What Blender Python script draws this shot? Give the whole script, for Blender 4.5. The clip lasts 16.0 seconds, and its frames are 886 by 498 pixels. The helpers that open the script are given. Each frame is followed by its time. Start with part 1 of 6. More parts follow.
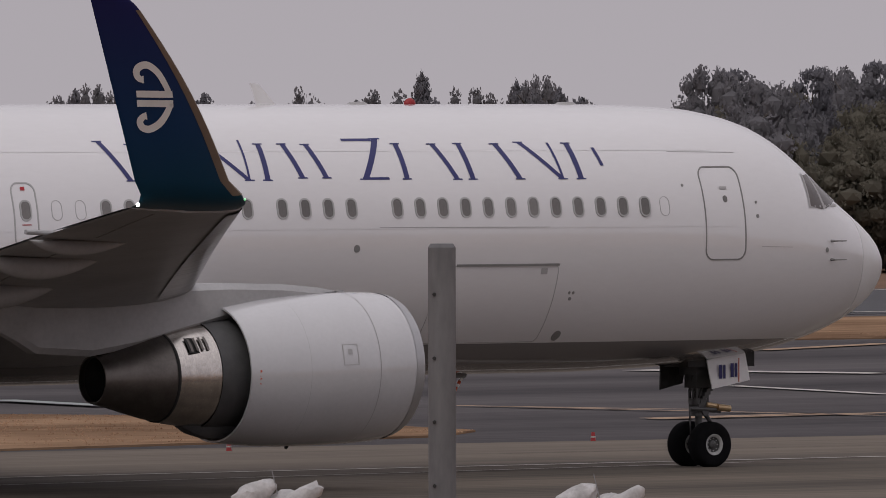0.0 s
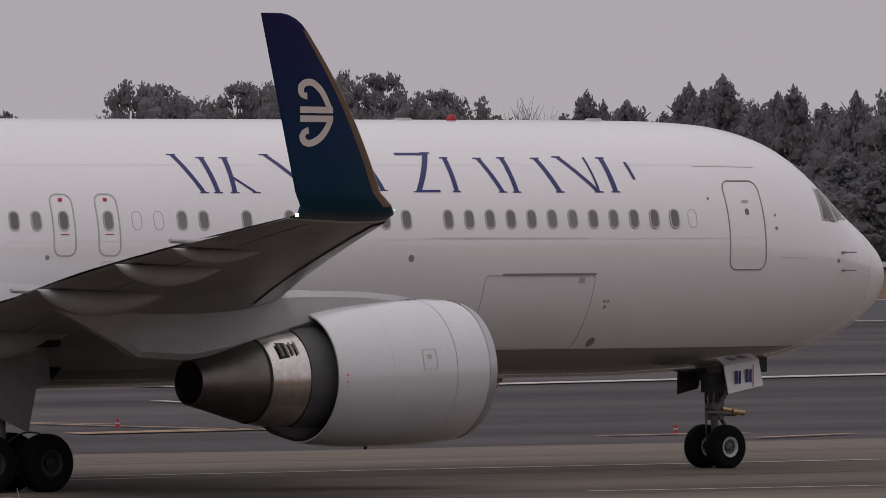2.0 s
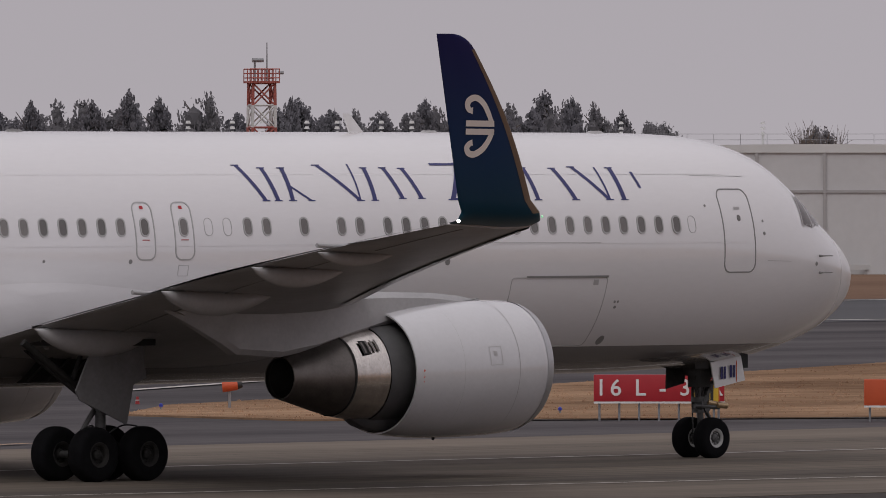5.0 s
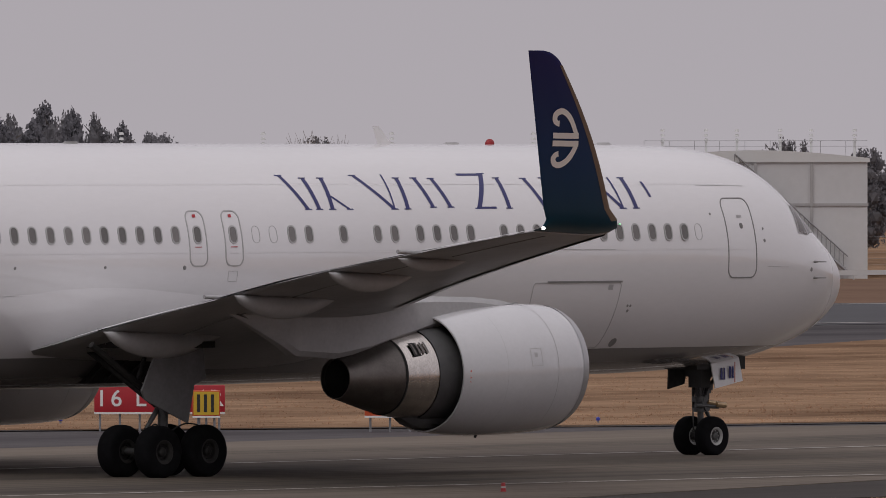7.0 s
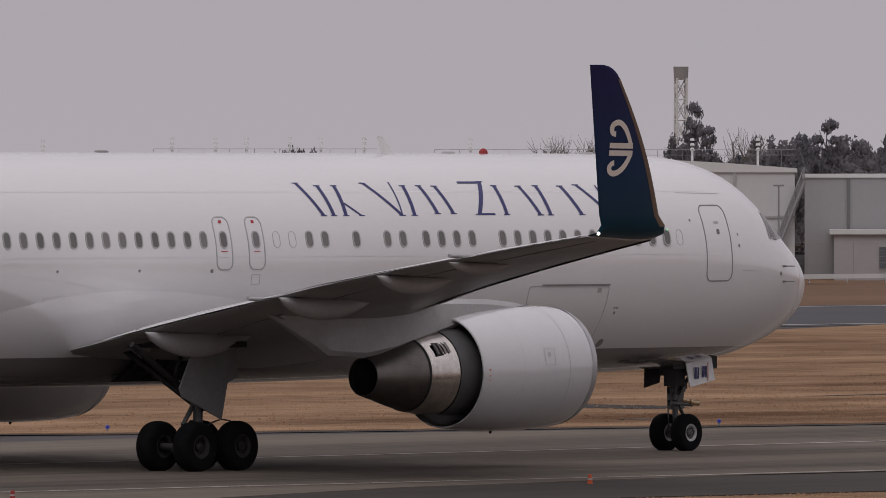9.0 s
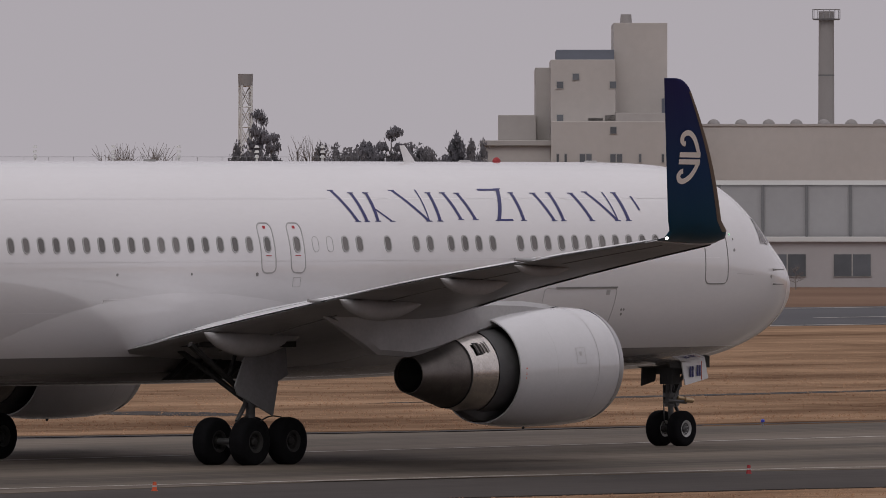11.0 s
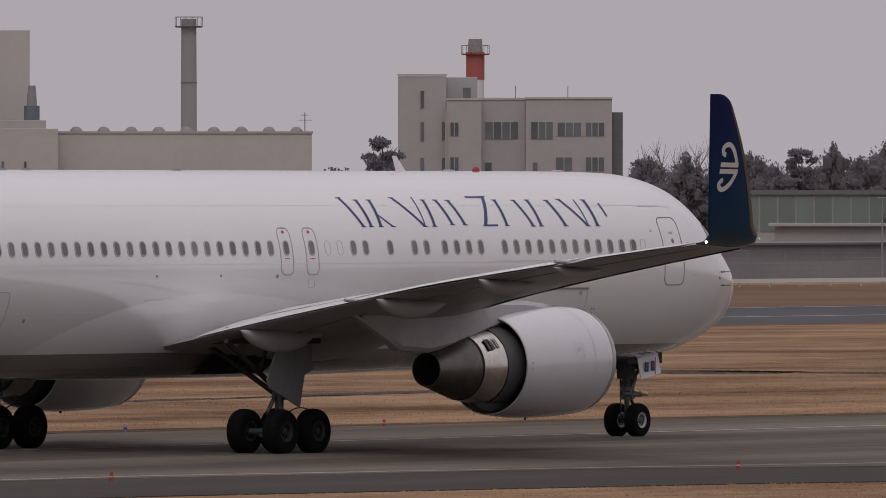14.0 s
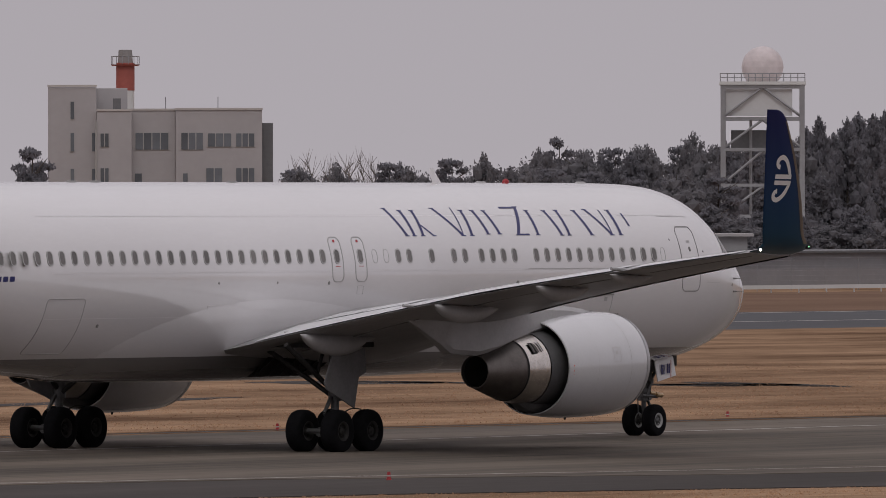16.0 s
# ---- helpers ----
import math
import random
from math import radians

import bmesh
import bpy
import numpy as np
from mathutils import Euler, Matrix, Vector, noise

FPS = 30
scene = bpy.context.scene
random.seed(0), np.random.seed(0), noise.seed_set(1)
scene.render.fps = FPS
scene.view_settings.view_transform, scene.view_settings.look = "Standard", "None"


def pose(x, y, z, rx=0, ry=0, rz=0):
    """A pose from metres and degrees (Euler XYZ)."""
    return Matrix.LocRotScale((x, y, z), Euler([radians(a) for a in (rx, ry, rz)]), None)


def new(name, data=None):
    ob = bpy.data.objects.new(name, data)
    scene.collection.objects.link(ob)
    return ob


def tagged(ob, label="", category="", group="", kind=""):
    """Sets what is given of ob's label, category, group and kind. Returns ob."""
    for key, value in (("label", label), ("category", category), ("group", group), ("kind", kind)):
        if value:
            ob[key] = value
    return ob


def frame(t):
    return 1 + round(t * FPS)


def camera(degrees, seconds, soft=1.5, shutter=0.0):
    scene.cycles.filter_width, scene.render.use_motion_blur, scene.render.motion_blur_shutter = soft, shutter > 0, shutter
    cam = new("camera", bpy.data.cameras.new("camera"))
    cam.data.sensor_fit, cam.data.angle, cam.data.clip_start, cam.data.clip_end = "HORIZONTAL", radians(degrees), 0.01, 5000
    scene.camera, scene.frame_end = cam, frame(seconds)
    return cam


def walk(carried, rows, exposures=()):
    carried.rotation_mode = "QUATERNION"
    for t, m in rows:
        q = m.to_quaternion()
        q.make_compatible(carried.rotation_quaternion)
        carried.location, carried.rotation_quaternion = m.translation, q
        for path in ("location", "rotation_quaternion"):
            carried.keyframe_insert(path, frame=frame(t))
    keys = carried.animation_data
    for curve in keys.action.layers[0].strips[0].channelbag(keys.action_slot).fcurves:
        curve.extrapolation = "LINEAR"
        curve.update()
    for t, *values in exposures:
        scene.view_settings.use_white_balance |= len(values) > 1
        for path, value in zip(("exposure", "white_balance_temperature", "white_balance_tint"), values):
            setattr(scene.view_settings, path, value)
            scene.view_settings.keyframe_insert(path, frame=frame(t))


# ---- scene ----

# ================= camera: a long lens on a fixed stand, panning =================
HEIGHT = 6.722
cam = camera(4.3411, 16.0, soft=0.7)
# seconds, pan, tilt, roll in degrees
TURNS = [(0, 0.000, -0.547, -0.151), (0.5, 0.717, -0.522, -0.018), (1, 1.463, -0.502, -0.007), (1.5, 2.142, -0.491, 0.010),
         (2, 2.822, -0.476, 0.063), (2.5, 3.537, -0.466, -0.010), (3, 4.235, -0.453, 0.007), (3.5, 4.967, -0.445, -0.028),
         (4, 5.627, -0.443, -0.020), (6.5, 8.691, -0.385, -0.035), (7, 9.313, -0.374, -0.038), (7.5, 9.937, -0.357, -0.013),
         (8, 10.551, -0.352, 0.029)]
TURNS += [(8.5, 11.135, -0.340, -0.005), (9, 11.717, -0.335, 0.016), (11.5, 14.394, -0.289, 0.036), (12, 14.942, -0.281, 0.073),
          (12.5, 15.429, -0.276, 0.053), (13, 15.938, -0.267, 0.044), (13.5, 16.466, -0.263, 0.026), (14, 16.975, -0.262, 0.015),
          (14.5, 17.421, -0.249, -0.015), (15, 17.899, -0.235, -0.026), (15.5, 18.302, -0.223, -0.018), (16, 18.689, -0.210, -0.053)]
walk(cam, [(t, pose(0, 0, HEIGHT, 90 + tilt, 0, -pan) @ pose(0, 0, 0, 0, 0, roll)) for t, pan, tilt, roll in TURNS],
     exposures=[(0, 0.0), (16, 0.0)])

# ================= light: an even winter overcast =================
world = bpy.data.worlds.new("overcast")
scene.world = world
world.use_nodes = True
wn, wl = world.node_tree.nodes, world.node_tree.links
wn.clear()
w_out = wn.new("ShaderNodeOutputWorld")
w_bg = wn.new("ShaderNodeBackground")
w_sky = wn.new("ShaderNodeTexSky")
w_sky.sky_type, w_sky.sun_disc = "NISHITA", False
w_sky.sun_elevation, w_sky.sun_rotation = radians(48), radians(200)
w_sky.dust_density = 6
w_gain = wn.new("ShaderNodeVectorMath")
w_gain.operation = "SCALE"
w_gain.inputs["Scale"].default_value = 0.03
w_tc = wn.new("ShaderNodeTexCoord")
w_sep = wn.new("ShaderNodeSeparateXYZ")
w_map = wn.new("ShaderNodeMapRange")
w_map.inputs["From Min"].default_value, w_map.inputs["From Max"].default_value = 0.0, 1.0
w_ramp = wn.new("ShaderNodeValToRGB")
w_ramp.color_ramp.elements[0].color = (0.455, 0.422, 0.455, 1)
w_ramp.color_ramp.elements[1].color = (0.80, 0.765, 0.81, 1)
mid = w_ramp.color_ramp.elements.new(0.02)
mid.color = (0.447, 0.415, 0.448, 1)
mid = w_ramp.color_ramp.elements.new(0.25)
mid.color = (0.505, 0.472, 0.51, 1)
w_mix = wn.new("ShaderNodeMix")
w_mix.data_type = "RGBA"
w_mix.inputs["Factor"].default_value = 0.92
wl.new(w_tc.outputs["Generated"], w_sep.inputs[0])
wl.new(w_sep.outputs["Z"], w_map.inputs["Value"])
wl.new(w_map.outputs["Result"], w_ramp.inputs["Fac"])
wl.new(w_sky.outputs["Color"], w_gain.inputs[0])
wl.new(w_gain.outputs["Vector"], w_mix.inputs["A"])
wl.new(w_ramp.outputs["Color"], w_mix.inputs["B"])
wl.new(w_mix.outputs["Result"], w_bg.inputs["Color"])
w_bg.inputs["Strength"].default_value = 1.0
wl.new(w_bg.outputs[0], w_out.inputs[0])
sun = new("sun", bpy.data.lights.new("sun", "SUN"))
sun.data.energy, sun.data.angle, sun.data.color = 0.5, radians(25), (1.0, 0.97, 0.93)
sun.rotation_euler = (radians(42), 0, radians(-20))

# ================= materials =================
def mat(name, color, rough=0.6, metal=0.0, var=0.12, scale=3.0, fine=40.0, bump=0.0, coat=0.0, bump_scale=None, stretch=(1, 1, 1),
        tint=None, island=False, spread=0.0, turn=0.0, span=(0.45, 1.0), gloss=0.5, leaf=0.0):
    """Base colour with broad stains and fine grain, and some relief."""
    m = bpy.data.materials.new(name)
    m.use_nodes = True
    n, l = m.node_tree.nodes, m.node_tree.links
    b = n["Principled BSDF"]
    b.inputs["Roughness"].default_value, b.inputs["Metallic"].default_value = rough, metal
    b.inputs["Coat Weight"].default_value = coat
    b.inputs["Specular IOR Level"].default_value = gloss
    b.inputs["Coat Roughness"].default_value, b.inputs["Coat IOR"].default_value = 0.06, 1.5 + 0.22 * coat
    tc, mp = n.new("ShaderNodeTexCoord"), n.new("ShaderNodeMapping")
    mp.inputs["Scale"].default_value = stretch
    mp.vector_type = "TEXTURE" if turn else "POINT"
    if turn:
        mp.inputs["Rotation"].default_value = (0, 0, radians(-turn))
        mp.inputs["Scale"].default_value = [1 / c for c in stretch]
    l.new(tc.outputs["Object"], mp.inputs["Vector"])
    broad, grain = n.new("ShaderNodeTexNoise"), n.new("ShaderNodeTexNoise")
    broad.inputs["Scale"].default_value, broad.inputs["Detail"].default_value = scale, 5
    grain.inputs["Scale"].default_value, grain.inputs["Detail"].default_value = fine, 3
    l.new(mp.outputs[0], broad.inputs["Vector"])
    l.new(mp.outputs[0], grain.inputs["Vector"])
    add = n.new("ShaderNodeMath")
    add.operation = "MULTIPLY_ADD"
    add.inputs[1].default_value = 0.45
    l.new(grain.outputs["Fac"], add.inputs[0])
    l.new(broad.outputs["Fac"], add.inputs[2])
    ramp = n.new("ShaderNodeValToRGB")
    lo, hi = ramp.color_ramp.elements
    lo.position, hi.position = span
    other = tint or color
    lo.color = (*[c * (1 - var) for c in other], 1)
    hi.color = (*[min(c * (1 + var), 1) for c in color], 1)
    l.new(add.outputs[0], ramp.inputs["Fac"])
    last = ramp.outputs["Color"]
    if spread:
        src = n.new("ShaderNodeNewGeometry").outputs["Random Per Island"] if island else n.new("ShaderNodeObjectInfo").outputs["Random"]
        hs = n.new("ShaderNodeHueSaturation")
        rm = n.new("ShaderNodeMapRange")
        rm.inputs["To Min"].default_value, rm.inputs["To Max"].default_value = 1 - spread, 1 + spread
        l.new(src, rm.inputs["Value"])
        l.new(rm.outputs["Result"], hs.inputs["Value"])
        l.new(last, hs.inputs["Color"])
        last = hs.outputs["Color"]
    l.new(last, b.inputs["Base Color"])
    if bump:
        bp = n.new("ShaderNodeBump")
        bp.inputs["Strength"].default_value, bp.inputs["Distance"].default_value = min(bump * 10, 1), bump
        l.new(add.outputs[0], bp.inputs["Height"])
        l.new(bp.outputs[0], b.inputs["Normal"])
    if leaf:
        through_leaf, both = n.new("ShaderNodeBsdfTranslucent"), n.new("ShaderNodeMixShader")
        both.inputs["Fac"].default_value = leaf
        l.new(last, through_leaf.inputs["Color"])
        l.new(b.outputs[0], both.inputs[1])
        l.new(through_leaf.outputs[0], both.inputs[2])
        l.new(both.outputs[0], n["Material Output"].inputs["Surface"])
    return m


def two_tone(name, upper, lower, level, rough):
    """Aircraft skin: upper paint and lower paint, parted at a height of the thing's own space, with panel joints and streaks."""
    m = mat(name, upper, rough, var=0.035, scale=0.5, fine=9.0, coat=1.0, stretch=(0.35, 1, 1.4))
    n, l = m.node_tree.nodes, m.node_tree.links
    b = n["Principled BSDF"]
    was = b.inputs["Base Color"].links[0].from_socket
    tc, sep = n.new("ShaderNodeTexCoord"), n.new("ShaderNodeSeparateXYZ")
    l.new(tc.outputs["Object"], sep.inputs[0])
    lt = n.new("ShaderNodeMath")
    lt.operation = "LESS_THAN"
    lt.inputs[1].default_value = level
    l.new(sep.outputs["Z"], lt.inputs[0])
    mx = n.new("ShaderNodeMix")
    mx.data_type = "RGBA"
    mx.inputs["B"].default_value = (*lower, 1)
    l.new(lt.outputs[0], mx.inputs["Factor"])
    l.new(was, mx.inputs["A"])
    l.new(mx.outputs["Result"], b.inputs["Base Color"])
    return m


M = {}
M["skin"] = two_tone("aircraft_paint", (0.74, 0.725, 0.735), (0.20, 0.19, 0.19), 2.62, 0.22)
M["white"] = mat("white_paint", (0.76, 0.75, 0.75), 0.32, var=0.05, scale=1.2, fine=14, coat=0.2)
M["nacelle"] = mat("nacelle_paint", (0.54, 0.535, 0.55), 0.22, var=0.06, scale=0.8, fine=12, coat=1.0)
M["wing"] = mat("wing_grey", (0.30, 0.295, 0.30), 0.4, var=0.22, scale=0.7, fine=8, stretch=(1, 0.4, 1))
M["fairing"] = mat("fairing_grey", (0.38, 0.375, 0.38), 0.42, var=0.16, scale=1.0, fine=10)
M["joint"] = mat("panel_joint", (0.22, 0.215, 0.21), 0.6, var=0.1)
M["joint_soft"] = mat("faint_joint", (0.38, 0.37, 0.37), 0.5, var=0.06)
M["seam"] = mat("skin_seam", (0.69, 0.675, 0.685), 0.4, var=0.05)
M["seam_mid"] = mat("cowl_joint_line", (0.30, 0.295, 0.29), 0.5, var=0.1)
M["lip"] = mat("bare_aluminium", (0.50, 0.50, 0.51), 0.42, 0.75, var=0.08)
M["core"] = mat("polished_titanium", (0.62, 0.58, 0.54), 0.24, 1.0, var=0.2, scale=2, fine=16, stretch=(2, 1, 1))
M["nozzle"] = mat("burnt_nozzle", (0.155, 0.14, 0.13), 0.4, 0.9, var=0.22, scale=3, fine=20)
# near-black for exhaust soot, and for shade painted into open recesses
M["dark"] = mat("soot_and_shade_dark", (0.02, 0.019, 0.018), 0.7, var=0.3)
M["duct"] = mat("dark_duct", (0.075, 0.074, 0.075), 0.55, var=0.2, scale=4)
M["glass"] = mat("window_acrylic", (0.17, 0.16, 0.155), 0.25, var=0.15, scale=5, spread=0.25)
M["wframe"] = mat("window_ring", (0.42, 0.415, 0.41), 0.42, 0.4, var=0.06)
M["pit_glass"] = mat("cockpit_glass", (0.075, 0.06, 0.055), 0.16, var=0.2, scale=3)
M["blue"] = mat("livery_blue", (0.020, 0.022, 0.13), 0.3, var=0.1, scale=2)
tipm = bpy.data.materials.new("winglet_blue_fade")
tipm.use_nodes = True
tn, tl = tipm.node_tree.nodes, tipm.node_tree.links
t_tc, t_sep, t_map, t_ramp, t_noise = [tn.new(k) for k in ("ShaderNodeTexCoord", "ShaderNodeSeparateXYZ", "ShaderNodeMapRange", "ShaderNodeValToRGB", "ShaderNodeTexNoise")]
tl.new(t_tc.outputs["Object"], t_sep.inputs[0])
tl.new(t_sep.outputs["Z"], t_map.inputs["Value"])
t_map.inputs["From Min"].default_value, t_map.inputs["From Max"].default_value = 5.6, 9.2
t_noise.inputs["Scale"].default_value = 2.2
t_noise.inputs["Detail"].default_value = 6
t_add = tn.new("ShaderNodeMath")
t_add.operation = "MULTIPLY_ADD"
t_add.inputs[1].default_value = 0.12
tl.new(t_noise.outputs["Fac"], t_add.inputs[0])
tl.new(t_map.outputs["Result"], t_add.inputs[2])
tl.new(t_add.outputs[0], t_ramp.inputs["Fac"])
t_ramp.color_ramp.elements[0].color = (0.004, 0.045, 0.072, 1)
t_ramp.color_ramp.elements[1].color = (0.007, 0.012, 0.092, 1)
t_mid = t_ramp.color_ramp.elements.new(0.45)
t_mid.color = (0.004, 0.034, 0.105, 1)
tl.new(t_ramp.outputs["Color"], tn["Principled BSDF"].inputs["Base Color"])
tn["Principled BSDF"].inputs["Roughness"].default_value = 0.35
tn["Principled BSDF"].inputs["Specular IOR Level"].default_value = 0.3
M["tip"] = tipm
# paler than the wing: sky light on its top is put into the colour
M["flap"] = mat("sky_lit_flap_skin", (0.70, 0.70, 0.71), 0.34, 0.1, var=0.12, scale=1.2, fine=14, stretch=(1, .3, 1))
M["slat"] = mat("bare_slat_skin", (0.42, 0.41, 0.42), 0.34, 0.55, var=0.22, scale=2.5, fine=18, stretch=(.4, 2, 1))
M["hub"] = mat("dark_hub", (0.10, 0.10, 0.10), 0.55, 0.4, var=0.25, scale=10)
M["bronze"] = mat("bronze_edge", (0.21, 0.165, 0.13), 0.38, 0.5, var=0.12)
M["tyre"] = mat("tyre_rubber", (0.007, 0.007, 0.008), 0.9, var=0.3, scale=6, fine=50, bump=0.002, gloss=0.08)
M["rim"] = mat("wheel_alloy", (0.40, 0.40, 0.395), 0.5, 0.3, var=0.18, scale=8)
M["rim_dark"] = mat("dark_gear_metal", (0.03, 0.029, 0.028), 0.6, 0.2, var=0.3, scale=8, gloss=0.2)
M["gear_grey"] = mat("gear_door_grey", (0.17, 0.168, 0.172), 0.5, var=0.2, scale=1.5, fine=12)
M["steel"] = mat("gear_steel", (0.10, 0.10, 0.10), 0.5, 0.6, var=0.25, scale=6)
M["brass"] = mat("brass_fitting", (0.55, 0.4, 0.24), 0.4, 0.8, var=0.2, scale=8)
M["red"] = mat("red_lens", (0.30, 0.018, 0.022), 0.5, var=0.1)
M["orange"] = mat("orange_paint", (0.55, 0.085, 0.025), 0.55, var=0.12, scale=1)
M["sign_red"] = mat("sign_red", (0.42, 0.02, 0.03), 0.45, var=0.08)
M["sign_white"] = mat("sign_white", (0.8, 0.78, 0.76), 0.5, var=0.04)
M["yellow"] = mat("sign_yellow", (0.62, 0.4, 0.03), 0.5, var=0.08)
M["black"] = mat("black_paint", (0.02, 0.02, 0.02), 0.5, var=0.2)
M["lensblue"] = mat("blue_lens", (0.03, 0.04, 0.35), 0.3, var=0.1)
M["post"] = mat("weathered_post", (0.16, 0.16, 0.165), 0.75, 0.0, var=0.25, scale=14, fine=80, bump=0.001, stretch=(1, 1, 0.3), gloss=0.2)
M["grass"] = mat("dry_winter_grass", (0.29, 0.19, 0.122), 0.95, var=0.28, scale=0.11, fine=0.9, tint=(0.175, 0.105, 0.068), stretch=(.45, 1, 1), turn=-37.1, span=(.50, .93), gloss=0.0)
M["blade"] = mat("dry_grass_blades", (0.52, 0.345, 0.225), 0.95, var=0.15, scale=0.11, fine=0.9, tint=(0.34, 0.205, 0.13), stretch=(.45, 1, 1), turn=-37.1, span=(.50, .92), island=True, spread=0.04, gloss=0.0, leaf=0.5)
M["verge"] = mat("far_verge", (0.19, 0.125, 0.092), 0.95, var=0.2, scale=0.04, fine=1.2, gloss=0.0)
M["concrete"] = mat("taxiway_concrete", (0.150, 0.125, 0.102), 0.85, var=0.28, scale=0.14, fine=2.2, tint=(0.112, 0.097, 0.084), stretch=(.06, 1, 1), turn=-37.1, span=(.54, .92), gloss=0.06)
M["asphalt"] = mat("asphalt", (0.082, 0.074, 0.076), 0.8, var=0.3, scale=0.10, fine=3, tint=(0.062, 0.056, 0.060), stretch=(.10, 1, 1), turn=-37.1, span=(.55, .9), gloss=0.06)
M["shoulder"] = mat("dark_shoulder", (0.066, 0.058, 0.054), 0.85, var=0.3, scale=0.15, fine=3, stretch=(.1, 1, 1), turn=-37.1, gloss=0.05)
M["runway"] = mat("runway_asphalt", (0.086, 0.085, 0.091), 0.8, var=0.15, scale=0.03, fine=1.5, gloss=0.08)
M["line_white"] = mat("worn_white_line", (0.48, 0.45, 0.42), 0.8, var=0.35, scale=0.5, fine=5, gloss=0.1)
M["line_pale"] = mat("worn_yellow_line", (0.36, 0.25, 0.17), 0.8, var=0.35, scale=0.5, fine=5, gloss=0.1)
M["bark"] = mat("tree_bark", (0.10, 0.085, 0.075), 0.9, var=0.3, scale=3, bump=0.02)
# foliage paled beyond leaf colour: distance haze is put into these base colours
M["conifer"] = mat("hazed_conifer_needles", (0.215, 0.210, 0.230), 0.95, var=0.10, scale=0.5, fine=5, island=True, spread=0.07, gloss=0.2, leaf=0.5)
M["broadleaf"] = mat("hazed_evergreen_leaves", (0.222, 0.215, 0.228), 0.95, var=0.12, scale=0.5, fine=5, island=True, spread=0.07, gloss=0.2, leaf=0.5)
M["bamboo"] = mat("hazed_bamboo_leaves", (0.185, 0.170, 0.135), 0.95, var=0.12, scale=0.5, fine=5, island=True, spread=0.07, gloss=0.2, leaf=0.5)
M["twig"] = mat("bare_twigs", (0.17, 0.145, 0.13), 0.9, var=0.2, scale=2)
M["hall"] = mat("pale_cladding", (0.56, 0.56, 0.565), 0.6, var=0.07, scale=0.15, fine=2)
M["hall_roof"] = mat("pale_roof", (0.62, 0.62, 0.61), 0.5, var=0.06, scale=0.2)
M["ribbed"] = mat("grey_cladding", (0.30, 0.295, 0.30), 0.6, var=0.08, scale=0.2, fine=2)
M["rib"] = mat("dark_rib", (0.14, 0.14, 0.145), 0.6, var=0.1)
# beige and office renders greyed a little, with distance haze in the colour
M["beige"] = mat("hazed_beige_render", (0.47, 0.44, 0.42), 0.8, var=0.08, scale=0.12, fine=1.5)
M["beige_dark"] = mat("beige_panel", (0.40, 0.375, 0.36), 0.8, var=0.08, scale=0.12, fine=1.5)
M["office"] = mat("hazed_office_render", (0.39, 0.37, 0.375), 0.8, var=0.07, scale=0.15, fine=1.5)
M["bluegrey"] = mat("blue_louvre", (0.13, 0.145, 0.18), 0.6, var=0.12, scale=0.5)
M["pane"] = mat("far_window_glass", (0.12, 0.13, 0.145), 0.2, var=0.2, scale=0.6, spread=0.3)
M["frame_far"] = mat("window_frame_grey", (0.36, 0.35, 0.34), 0.6, var=0.08)
M["stack"] = mat("grey_stack", (0.27, 0.255, 0.25), 0.8, var=0.12, scale=0.3, stretch=(1, 1, 0.2))
M["green"] = mat("green_glazing", (0.17, 0.205, 0.19), 0.4, var=0.12, scale=0.2, spread=0.1)
M["galv"] = mat("galvanised_steel", (0.29, 0.29, 0.30), 0.5, 0.4, var=0.12, scale=1)
M["lattice_red"] = mat("red_tower_paint", (0.36, 0.095, 0.075), 0.6, var=0.12)
M["radome"] = mat("radome_shell", (0.58, 0.51, 0.51), 0.5, var=0.14, scale=0.9, spread=0.12, island=True)
M["wire_pale"] = mat("pale_wire", (0.46, 0.45, 0.45), 0.7, var=0.3, scale=30, fine=160, bump=0.003)
M["wall"] = mat("concrete_wall", (0.22, 0.218, 0.228), 0.8, var=0.12, scale=0.15, fine=2)

glow = bpy.data.materials.new("lamp_glow")
glow.use_nodes = True
glow.node_tree.nodes["Principled BSDF"].inputs["Emission Color"].default_value = (1, 0.95, 0.9, 1)
glow.node_tree.nodes["Principled BSDF"].inputs["Emission Strength"].default_value = 6
M["glow"] = glow
warm = bpy.data.materials.new("warm_lamp_glow")
warm.use_nodes = True
warm.node_tree.nodes["Principled BSDF"].inputs["Emission Color"].default_value = (1, 0.45, 0.15, 1)
warm.node_tree.nodes["Principled BSDF"].inputs["Emission Strength"].default_value = 1.2
M["warm"] = warm
greenlamp = bpy.data.materials.new("green_lamp_glow")
greenlamp.use_nodes = True
greenlamp.node_tree.nodes["Principled BSDF"].inputs["Emission Color"].default_value = (0.1, 1, 0.3, 1)
greenlamp.node_tree.nodes["Principled BSDF"].inputs["Emission Strength"].default_value = 0.6
M["greenlamp"] = greenlamp


# ================= building helpers =================
def mesh_of(name, bm, material, smooth=True):
    me = bpy.data.meshes.new(name)
    if len(bm.faces) > 1:
        bmesh.ops.recalc_face_normals(bm, faces=bm.faces)
    bm.to_mesh(me)
    bm.free()
    me.materials.append(M[material])
    if smooth:
        me.shade_smooth()
        me.set_sharp_from_angle(angle=radians(35))
    return me


def part(name, bm, material, parent=None, label="", smooth=True):
    """One bmesh as one mesh object, under a thing or a part."""
    ob = new(name, mesh_of(name, bm, material, smooth))
    ob.parent = parent
    if label:
        ob["label"] = label
    return ob


